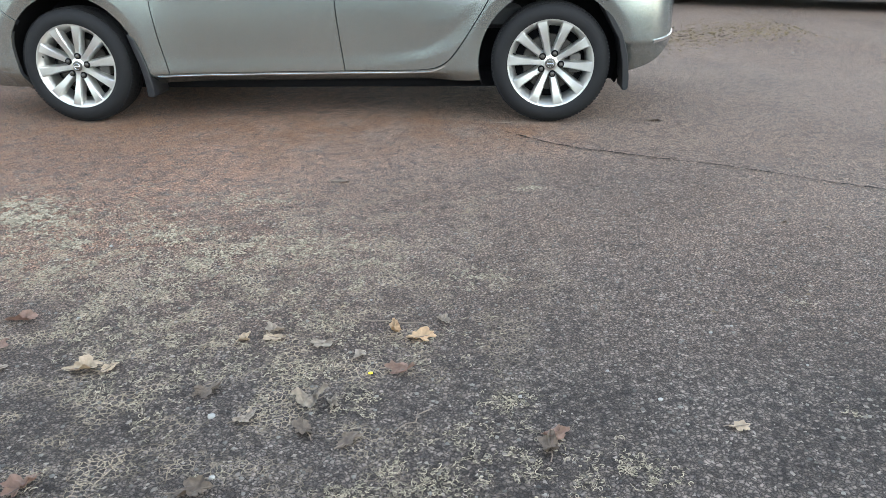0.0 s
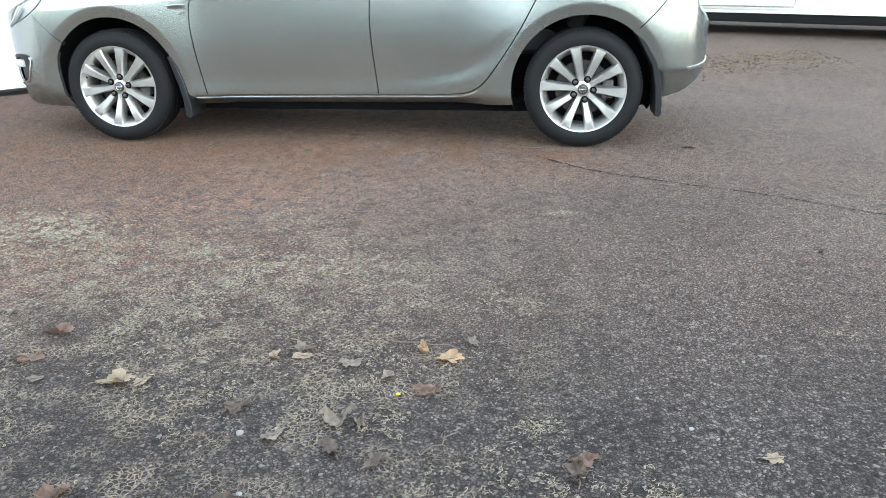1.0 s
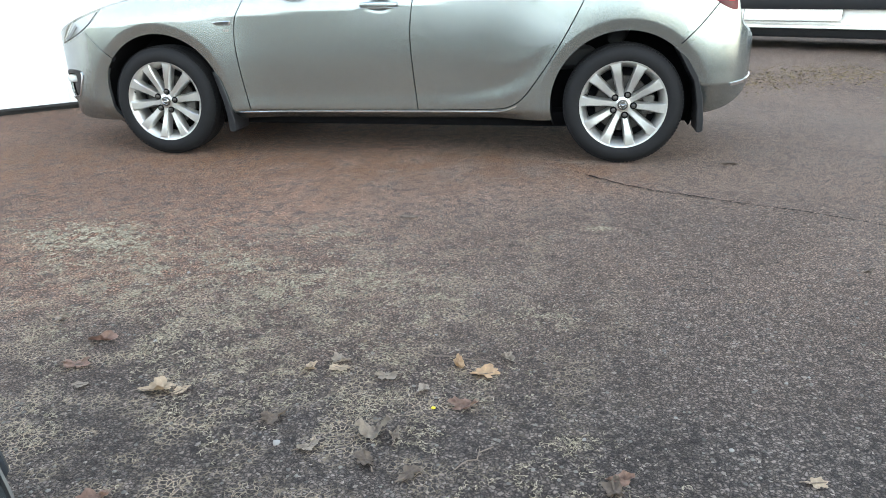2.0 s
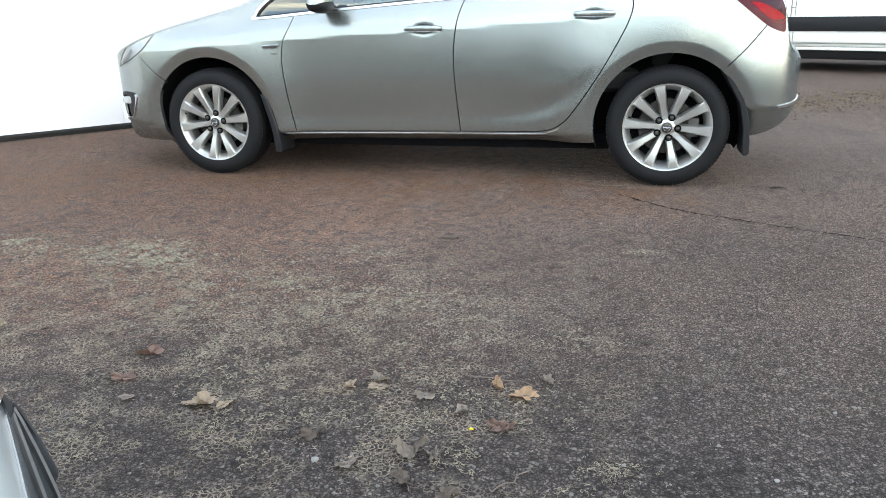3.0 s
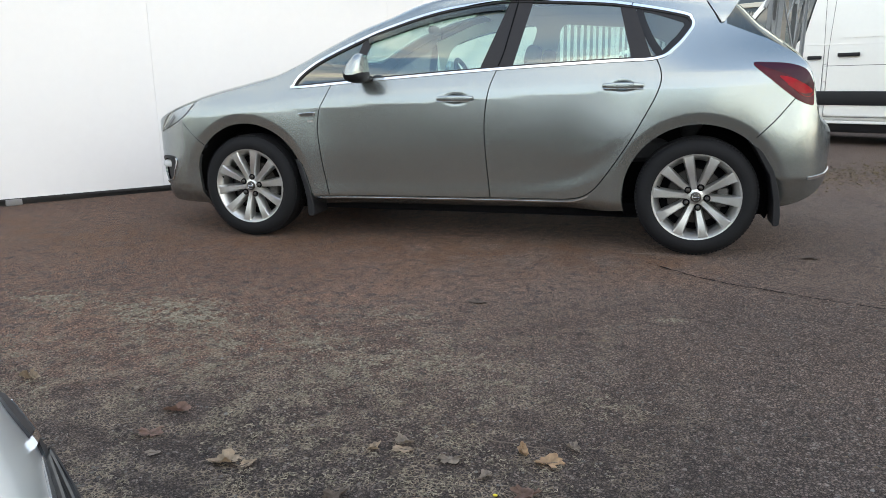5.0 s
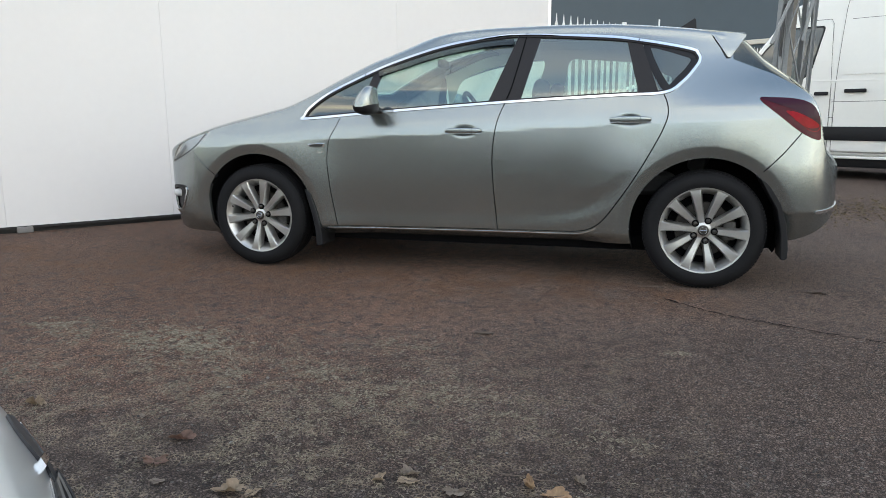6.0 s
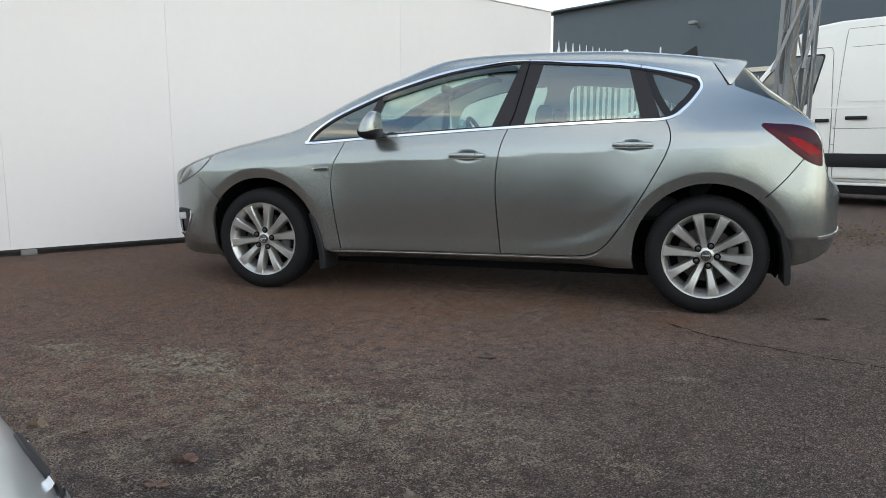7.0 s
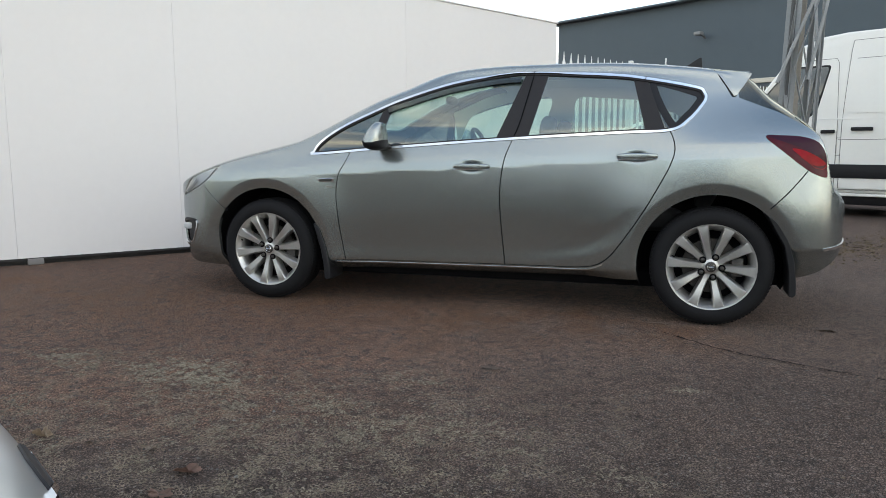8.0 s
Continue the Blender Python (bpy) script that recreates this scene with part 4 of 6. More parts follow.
    for k in ("bonnet", "front_bumper", "rear_bumper", "tailgate", "front_lip", "front_wing", "door_front", "door_rear", "rear_wing", "sill", "sill_cover"):
        lining += faces[k]
    liner = skin_mesh("inner_shell", lining, both, -0.022, LINER, car, "black inner lining")
    for name, g in zip(("door_gap", "door_gap", "door_gap", "sill_gap", "bumper_gap", "bumper_gap", "tailgate_gap", "bonnet_gap", "pillar_gap"), GAPS):
        n = len(g) // 2
        for s in (-1, 1):
            bm = bmesh.new()
            rows = []
            for i in range(n):
                a, b = Vector(g[i]), Vector(g[-1 - i])
                row = []
                for u in (-2.2, 3.2):
                    p, _ = skin(*(a + (b - a) * u), -0.004)
                    row.append(bm.verts.new((p.x, p.y * -s, p.z)))
                rows.append(row)
            for a, b in zip(rows, rows[1:]): bm.faces.new((*a, *b[::-1]))
            part(name, bm, LINER, liner)
    part("floor_pan", box(-0.42, 2.92, -0.69, 0.69, 0.165, 0.26, 0.03), LINER, car, "dark underbody")
    part("firewall", box(0.28, 0.34, -0.78, 0.78, 0.26, 0.93), LINER, car)
    for side in (near, far): skin_mesh("fog_recess", faces["fog_recess"], side, -0.022, BLACK, car, "black fog lamp recess")
    for s in (-1, 1):
        part("fog_lamp", blob(-0.675, s * 0.725, 0.443, 0.042, 0.03, 0.024, 3.5), LAMP_SILVER, car, "pale fog lamp")
        for c in (0.0, BASE):
            bm = bmesh.new()
            rows = []
            for i in range(41):
                a = math.radians(-20 + 220 * i / 40)
                rows.append([bm.verts.new((c + (ARCH + 0.004) * math.cos(a), s * y, TYRE + (ARCH + 0.004) * math.sin(a))) for y in (min(0.895, abs(skin(c + ARCH * math.cos(a), TYRE + ARCH * math.sin(a), -0.008)[0].y)), 0.55)])
            for a, b in zip(rows, rows[1:]): bm.faces.new((a[0], b[0], b[1], a[1]))
            bm.faces.new([r[1] for r in rows])
            part("wheel_housing", bm, LINER, car, "black wheel housing")
    # the front bumper's trailing edge closes in on the tyre towards the ground
    for s in (-1, 1):
        rows = []
        bm = bmesh.new()
        for i in range(25):
            a = 150 + 53.0 * i / 24
            c, d = math.cos(math.radians(a)), math.sin(math.radians(a))
            shrink = 0.003 + 0.030 * step(152, 182, a)
            row = []
            for r, out in ((ARCH + 0.004, -0.0025), (ARCH - 0.6 * shrink, -0.0025), (ARCH - shrink, -0.005), (ARCH - shrink, -0.03)):
                p, _ = skin(r * c, TYRE + r * d, out)
                row.append(bm.verts.new((p.x, p.y * -s, p.z)))
            rows.append(row)
        for a, b in zip(rows, rows[1:]):
            for j in range(3): bm.faces.new((a[j], a[j + 1], b[j + 1], b[j]))
        part("bumper_return", bm, PAINT, car)
    for s in (-1, 1): part("jack_bracket", join(blob(2.272, s * 0.80, 0.305, 0.020, 0.03, 0.010, 3), box(2.262, 2.270, s * 0.80 - 0.02, s * 0.80 + 0.02, 0.27, 0.33, 0.003, 1)), GALV, car, "small bare metal bracket")
    for line in ([(1.6695, 1.393), (1.6745, 1.4105)], [(2.302, 1.336), (2.310, 1.354)], [(0.704, 1.178), (0.695, 1.195)]):
        band("trim_joint", [(p.x, over(p.x, p.y)) for p in fine_line(line, 4)], 0.0045, 0.0072, LINER, car, closed=False)
    # mud flaps
    for s in (-1, 1):
        for prof in ([(0.335, 0.50), (0.372, 0.47), (0.408, 0.36), (0.440, 0.23), (0.450, 0.165), (0.436, 0.148), (0.404, 0.154), (0.398, 0.25), (0.384, 0.33), (0.355, 0.43)],
                     [(2.945, 0.615), (2.995, 0.585), (3.058, 0.48), (3.092, 0.37), (3.106, 0.25), (3.106, 0.195), (3.094, 0.182), (3.072, 0.186), (3.070, 0.25), (3.066, 0.33), (3.040, 0.45)]):
            y = sorted((s * 0.893, s * 0.70))
            part("mud_flap", prism(prof, y[0], y[1], 0.004, 1), BLACK, car, "black rubber mud flap")
    for x in (0.0, BASE):
        for s in (-1, 1): build_wheel(car, x, s, 67 if x else 80)
    # door handles
    for (hx, hz), k in zip(HANDLES, ("door_front", "door_rear")):
        for side in (near, far):
            s = side[0]
            y0, _ = skin(hx, hz, 0.034)
            h = part("door_handle", blob(hx, s * -y0.y * 1.0, hz + 0.001, 0.108, 0.0115, 0.0165, 3.2), PAINT, doors[(k, side)], "body-coloured pull handle")
            part("handle_strip", box(hx - 0.104, hx + 0.104, s * -y0.y - 0.009, s * -y0.y + 0.009, hz - 0.018, hz - 0.0135, 0.002, 1), CHROME, h)
            for e in (-0.097, 0.097):
                part("handle_mount", blob(hx + e, s * (-y0.y - 0.018), hz, 0.013, 0.02, 0.013), PAINT, h)
            part("lock_cover", box(hx + 0.052, hx + 0.0535, s * -y0.y - 0.0128, s * -y0.y + 0.0128, hz - 0.017, hz + 0.0175), LINER, h)
    # side badge on the front wing
    for side in (near, far):
        s = side[0]
        p0, _ = skin(0.43, 0.767, 0.004)
        yy = s * -p0.y
        bd = part("wing_badge", prism([(0.372, 0.776), (0.385, 0.758), (0.478, 0.758), (0.486, 0.782), (0.44, 0.782)], yy - 0.004, yy + 0.004, 0.002, 1), CHROME, doors[("front_wing", side)], "chrome side badge with dark inlay")
        part("inlay", prism([(0.386, 0.773), (0.393, 0.763), (0.470, 0.763), (0.476, 0.777), (0.44, 0.777)], yy - 0.0055 if s < 0 else yy, yy if s < 0 else yy + 0.0055), STEEL, bd)
        for i in range(3): part("letter_bar", box(0.436 + i * 0.013, 0.445 + i * 0.013, yy - 0.003, yy + 0.003, 0.724, 0.737), CHROME, bd)
    # door mirrors
    for s in (-1, 1):
        shell = [(-0.060, 0.0), (-0.055, 0.028), (-0.038, 0.066), (-0.014, 0.098), (0.010, 0.117), (0.032, 0.116), (0.047, 0.100), (0.054, 0.060), (0.056, 0.0)]
        m = part("door_mirror", mirror_shell(shell, s), PAINT, car, "silver door mirror with a black foot")
        part("mirror_base", mirror_shell([(-0.0625, 0.018), (-0.061, -0.012), (-0.044, -0.036), (0.0, -0.047), (0.038, -0.038), (0.056, -0.014), (0.0585, 0.014)], s), BLACK, m)
        part("mirror_foot", blob(0.80, s * 0.875, 0.978, 0.045, 0.07, 0.018, 2.6), BLACK, m)
    # roof spoiler, fin, wipers
    def roof_z(x, y):
        lo, hi = shoulder(x), shoulder(x) + CROWN_WAY * math.pi / 2
        for _ in range(20):
            mid = (lo + hi) / 2
            if crown_at(x, mid)[0] > abs(y): lo = mid
            else: hi = mid
        return crown_at(x, lo)[1]

    bm = bmesh.new()
    rows = []
    for i in range(33):
        u = -1 + 2 * i / 32
        y = 0.600 * u
        tip = 1.414 - 0.044 * abs(u) ** 2.4
        back = 2.893 - 0.025 * u * u
        front = roof_z(2.64, y)
        rows.append([bm.verts.new(v) for v in ((2.60, y, roof_z(2.60, y) - 0.006), (2.64, y, front + 0.001), (2.70, y, front + (tip - front) * 0.22), (2.80, y * 0.945, front + (tip - front) * 0.62), (back - 0.006, y * 0.91, tip + 0.001), (back, y * 0.91, tip - 0.005),
                                               (back - 0.004, y * 0.91, tip - 0.014), (2.80, y * 0.945, tip - 0.05), (2.68, y, front - 0.05))])
    for a, b in zip(rows, rows[1:]):
        for k in range(9): bm.faces.new((a[k], a[(k + 1) % 9], b[(k + 1) % 9], b[k]))
    for e in (rows[0], rows[-1]): bm.faces.new(e)
    part("roof_spoiler", bm, PAINT, car, "body-coloured roof spoiler")
    for s in (-1, 1):
        # end fin, in line with the leaning side of the body
        bm = bmesh.new()

        def fin_y(x, z):
            b = min(x, 2.735)
            w = side_w(b, z) if z <= shoulder(b) else crown_at(b, over(b, z))[0]
            return w + 0.0005 - 0.26 * (x - b)
        face = [(x, fin_y(x, z), z) for x, z in ((2.672, 1.386), (2.73, 1.381), (2.80, 1.376), (2.868, 1.368), (2.862, 1.350), (2.826, 1.300), (2.788, 1.243), (2.770, 1.240), (2.735, 1.300), (2.700, 1.352))]
        outer = [bm.verts.new((x, s * (y + 0.003), z)) for x, y, z in face]
        inner_ = [bm.verts.new((x - 0.004, s * (y - 0.045), z - 0.012)) for x, y, z in face]
        bm.faces.new(outer); bm.faces.new(inner_[::-1])
        for k in range(len(face)): bm.faces.new((outer[k], outer[(k + 1) % len(face)], inner_[(k + 1) % len(face)], inner_[k]))
        bmesh.ops.bevel(bm, geom=[e for e in bm.edges if e.verts[0] in outer and e.verts[1] in outer], offset=0.005, segments=2, affect="EDGES", profile=0.5)
        part("spoiler_end", bm, PAINT, car)
        part("spoiler_gap", tube([(x - 0.003, s * (y + 0.002), z) for x, y, z in face[6:] + face[:1]], 0.0018, 6), LINER, car)
    part("roof_fin", prism([(2.46, 1.452), (2.63, 1.445), (2.622, 1.522), (2.612, 1.527), (2.588, 1.512), (2.545, 1.484)], -0.012, 0.012, 0.003), BLACK, car, "black shark-fin aerial")
    # window wind deflectors on the front doors
    dl = [(0.79, 1.222), (0.885, 1.252), (1.17, 1.335), (1.45, 1.381), (1.60, 1.389)]
    band("wind_deflector", [(p.x, over(p.x, p.y - 0.034)) for p in fine_line(dl, 6)], 0.036, 0.012, DARK_PANE, car, closed=False)
    # nose: grille and plates
    part("upper_grille", blob(-0.86, 0, 0.60, 0.07, 0.48, 0.055, 3), BLACK, car, "black grille")
    part("grille_bar", tube([(-0.90 + 0.13 * (abs(u)) ** 2.2, 0.62 * u, 0.615 + 0.05 * abs(u)) for u in [i / 10 - 1 for i in range(21)]], 0.011), CHROME, car, "chrome grille bar")
    e = part("grille_emblem", lathe([(0.05, 0.0), (0.056, -0.012), (0.062, 0.0)], 32, at=(0, 0, 0)), CHROME, car)
    e.matrix_basis = pose(-0.925, 0, 0.625, 0, 0, 90)
    # cabin
    trim = lining_faces()
    skin_mesh("cabin_lining", trim, far, -0.045, LINING, car, "pale beige inner door and pillar trim")
    skin_mesh("headliner", [t for t in trim if all(v.y > shoulder(v.x) + 0.02 for v in t)], near, -0.03, LINING, car, "pale beige headliner")
    part("dashboard", join(blob(0.72, 0, 0.88, 0.34, 0.70, 0.10, 3), box(0.55, 0.85, -0.72, 0.72, 0.55, 0.86, 0.05)), DASH, car, "dark grey dashboard")
    wheel = part("steering_wheel", tube([(0, 0.185 * math.cos(a), 0.185 * math.sin(a)) for a in [2 * math.pi * i / 32 for i in range(32)]], 0.016, 10, True), BLACK, car, "black steering wheel")
    wheel.matrix_basis = pose(1.12, 0.36, 0.93, 0, -22, 0)
    part("wheel_boss", blob(0, 0, 0, 0.03, 0.07, 0.06), BLACK, wheel)
    for a in (0, 130, 230):
        part("wheel_arm", bar((0, 0, 0), (0, 0.18 * math.sin(radians(a + 90)), 0.18 * math.cos(radians(a + 90))), 0.035, 0.018), BLACK, wheel)
    for y in (-0.36, 0.36):
        seat = part("front_seat", blob(1.45, y, 0.52, 0.26, 0.24, 0.10, 3), CLOTH, car, "dark cloth front seat")
        back = part("seat_back", blob(0, 0, 0.30, 0.075, 0.235, 0.30, 3), CLOTH, seat)
        back.matrix_basis = pose(1.60, y, 0.50, 0, 14, 0)
        hr = part("head_rest", blob(0, 0, 0, 0.045, 0.12, 0.07, 3), CLOTH, seat)
        hr.matrix_basis = pose(1.715, y, 1.09, 0, 12, 0)
    bench = part("rear_bench", blob(2.35, 0, 0.55, 0.26, 0.62, 0.10, 3.5), CLOTH, car, "dark cloth rear bench")
    bb = part("bench_back", blob(0, 0, 0.28, 0.08, 0.62, 0.29, 3.5), CLOTH, bench)
    bb.matrix_basis = pose(2.60, 0, 0.55, 0, 22, 0)
    for y in (-0.36, 0.36):
        hr = part("head_rest", blob(2.80, y, 1.10, 0.045, 0.11, 0.055, 3), CLOTH, bench)
    part("cabin_mirror", blob(0.98, 0.0, 1.29, 0.02, 0.11, 0.03, 3), BLACK, car, "black interior mirror")
    part("parcel_shelf", box(2.75, 3.05, -0.55, 0.55, 0.98, 1.0), DASH, car)
    return car


hatchback = build_hatchback(pose(0, 0.885, 0))


# ---- white van ----
def build_van():
    """Panel van; local x runs from its nose to its tail along the near side, y inwards."""
    v = thing("panel_van", "white panel van with a black side rub strip, parked", "van", pose(5.3, 7.1, 0, 0, 0, -31.5))
    prof = [(-2.95, 0.32), (3.85, 0.32), (3.90, 0.5), (3.88, 2.34), (3.80, 2.51), (3.55, 2.56), (-0.7, 2.555), (-1.05, 2.52), (-1.3, 2.42), (-1.52, 2.20), (-1.78, 1.86), (-2.12, 1.42), (-2.62, 1.24), (-2.95, 1.02), (-3.02, 0.7)]
    body = prism(prof, 0.0, 1.98, 0.0)
    for z in (1.1, 1.3, 1.5, 1.7, 1.9, 2.1, 2.3): bmesh.ops.bisect_plane(body, geom=body.verts[:] + body.edges[:] + body.faces[:], plane_co=(0, 0, z), plane_no=(0, 0, 1))
    for q in body.verts:   # tumblehome and rounded plan at the nose
        if q.co.z > 1.1:
            k = (q.co.z - 1.1) / 1.4
            q.co.y += (0.10 if q.co.y < 1 else -0.10) * k * k
        if q.co.x < -2.3: q.co.y += (1 if q.co.y < 1 else -1) * 0.10 * ((-2.3 - q.co.x) / 0.7)
    bmesh.ops.bevel(body, geom=[e for e in body.edges if all(len(e.link_faces) == 2 and abs(f.normal.y) < 2 for f in e.link_faces) and e.calc_face_angle(0) > 0.5], offset=0.05, segments=4, affect="EDGES", profile=0.5)
    part("body", body, VAN_WHITE, v, flat=True)

    def y_at(z): return (0.10 * ((z - 1.1) / 1.4) ** 2 if z > 1.1 else 0.0)

    def plate(name, outline, lift, mat, parent, label="", r=0.0):
        bm = bmesh.new()
        k = 4
        pts = []
        n = len(outline)
        for i in range(n):
            p, a, b = Vector(outline[i]), Vector(outline[i - 1]), Vector(outline[(i + 1) % n])
            da, db = (a - p), (b - p)
            rr = min(r, da.length * 0.45, db.length * 0.45)
            if rr:
                for j in range(k + 1):
                    t = j / k
                    pts.append((p + da.normalized() * rr) * (1 - t) ** 2 + 2 * p * t * (1 - t) + (p + db.normalized() * rr) * t * t)
            else: pts.append(p)
        bm.faces.new([bm.verts.new((p.x, 0, p.y)) for p in pts])
        for z in (1.1, 1.3, 1.5, 1.7, 1.9, 2.1, 2.3): bmesh.ops.bisect_plane(bm, geom=bm.verts[:] + bm.edges[:] + bm.faces[:], plane_co=(0, 0, z), plane_no=(0, 0, 1))
        rim = [e for e in bm.edges if len(e.link_faces) == 1]
        for v in bm.verts: v.co.y = y_at(v.co.z) - lift
        for v in [g for g in bmesh.ops.extrude_edge_only(bm, edges=rim)["geom"] if isinstance(g, bmesh.types.BMVert)]: v.co.y = y_at(v.co.z) + 0.02
        return part(name, bm, mat, parent, label)

    def seam(parent, line, w=0.006):
        for a, b in zip(line, line[1:]):
            a, b = Vector(a), Vector(b)
            d = (b - a).normalized()
            nrm = Vector((-d.y, d.x)) * w / 2
            bm = bmesh.new()
            vs = []
            for t in (0, 0.25, 0.5, 0.75, 1):
                p = a + (b - a) * t
                vs.append([bm.verts.new((p.x + s * nrm.x, y_at(p.y) - 0.004, p.y + s * nrm.y)) for s in (-1, 1)])
            for p, q in zip(vs, vs[1:]): bm.faces.new((p[0], p[1], q[1], q[0]))
            part("door_gap", bm, SEAM_GREY, parent)

    # sliding door
    sd = plate("sliding_door", [(-0.66, 0.40), (0.62, 0.40), (0.62, 2.43), (-0.59, 2.43), (-0.615, 2.30), (-0.66, 1.3)], 0.003, VAN_WHITE, v, "white sliding door with a pressed panel", 0.06)
    seam(sd, [(-0.66, 0.40), (-0.66, 1.30), (-0.615, 2.30), (-0.60, 2.43), (0.60, 2.43)])
    seam(sd, [(0.625, 0.42), (0.625, 2.40)])
    seam(sd, [(-0.66, 0.385), (0.62, 0.385)])
    plate("pressed_panel", [(-0.585, 1.44), (0.52, 1.44), (0.52, 2.17), (-0.55, 2.17)], 0.011, VAN_WHITE, sd, "", 0.09)
    seam(sd, [(-0.70, 1.075), (3.3, 1.095)], 0.007)
    seam(sd, [(-0.53, 2.18), (0.52, 2.18)], 0.006)
    h = plate("handle_cup", [(-0.46, 1.19), (-0.30, 1.19), (-0.30, 1.275), (-0.46, 1.275)], 0.006, VAN_WHITE, sd, "", 0.04)
    part("door_handle", box(-0.53, -0.25, -0.045, -0.01, 1.195, 1.245, 0.012), BLACK, sd, "black grab handle")
    plate("door_pillar", [(-0.712, 0.40), (-0.668, 0.40), (-0.668, 1.3), (-0.625, 2.3), (-0.61, 2.42), (-0.76, 2.42), (-0.757, 2.1), (-0.712, 1.3)], 0.0015, VAN_WHITE, v, "", 0.0)
    # cab door and glass
    cd = plate("cab_door", [(-0.72, 0.42), (-0.72, 1.3), (-0.77, 2.12), (-0.82, 2.19), (-1.44, 2.19), (-1.74, 1.84), (-2.05, 1.40), (-2.05, 0.6), (-1.9, 0.42)], 0.003, VAN_WHITE, v, "white cab door with a dark window", 0.05)
    seam(cd, [(-0.72, 0.42), (-0.72, 1.3), (-0.765, 2.14), (-0.80, 2.20), (-1.22, 2.20)])
    seam(cd, [(-0.72, 1.10), (-0.67, 1.10)], 0.006)
    seam(cd, [(-0.72, 0.86), (-0.66, 0.86)], 0.006)
    fr = plate("window_frame", [(-0.86, 2.12), (-1.42, 2.12), (-1.69, 1.84), (-2.0, 1.42), (-1.30, 1.34), (-1.12, 1.38), (-1.0, 1.50)], 0.006, BLACK, cd, "black window seal", 0.06)
    plate("pane", [(-0.885, 2.095), (-1.41, 2.095), (-1.67, 1.83), (-1.95, 1.445), (-1.30, 1.365), (-1.13, 1.405), (-1.02, 1.51)], 0.009, material("cab_glass", (0.03, 0.04, 0.042), 0.05, coat=1.0, grain=0.3, scale=6, ior=1.6), fr, "dark cab window reflecting the yard", 0.05)
    part("door_handle", box(-0.93, -0.74, -0.04, -0.01, 1.165, 1.215, 0.012), BLACK, cd, "black door handle")
    # rub strip, sill, wheels, lamps
    part("rub_strip", box(-1.9, 3.3, -0.022, 0.01, 0.545, 0.735, 0.008), BLACK, v, "black plastic rub strip")
    part("sill_trim", box(-1.9, 2.15, -0.012, 0.05, 0.295, 0.335, 0.012), VAN_WHITE, v)
    part("underframe", box(-2.6, 3.5, 0.10, 1.88, 0.17, 0.34, 0.03), BLACK, v, "dark chassis under the van")
    for x in (-2.05, 2.65):
        for y, s in ((0.03, 0), (1.95, 180)):
            w = thing("wheel", "", "")
            w.parent = v
            w.matrix_basis = pose(x, y, 0.34, 0, 0, s)
            part("tyre", lathe([(0.20, 0.02), (0.24, 0.0), (0.31, 0.005), (0.335, 0.03), (0.34, 0.06), (0.34, 0.17), (0.33, 0.20), (0.22, 0.21)], 48), RUBBER, w)
            part("rim", lathe([(0.001, 0.05), (0.08, 0.04), (0.1, 0.06), (0.17, 0.05), (0.20, 0.02), (0.21, 0.03), (0.19, 0.18)], 40), GALV, w)
            part("wheel_housing", lathe([(0.40, -0.032 if s == 0 else -0.032), (0.40, 0.0)], 40), BLACK, w)
    part("windscreen", prism([(-1.56, 2.13), (-1.80, 1.855), (-2.10, 1.46), (-2.115, 1.47), (-1.81, 1.875), (-1.57, 2.145)], 0.18, 1.80), DARK_PANE, v)
    part("headlamp", blob(-2.84, 0.24, 0.98, 0.13, 0.10, 0.16, 3), ALLOY, v)
    part("front_bumper", box(-3.1, -2.55, 0.14, 1.84, 0.28, 0.66, 0.06), BLACK, v, "black front bumper")
    return v


build_van()


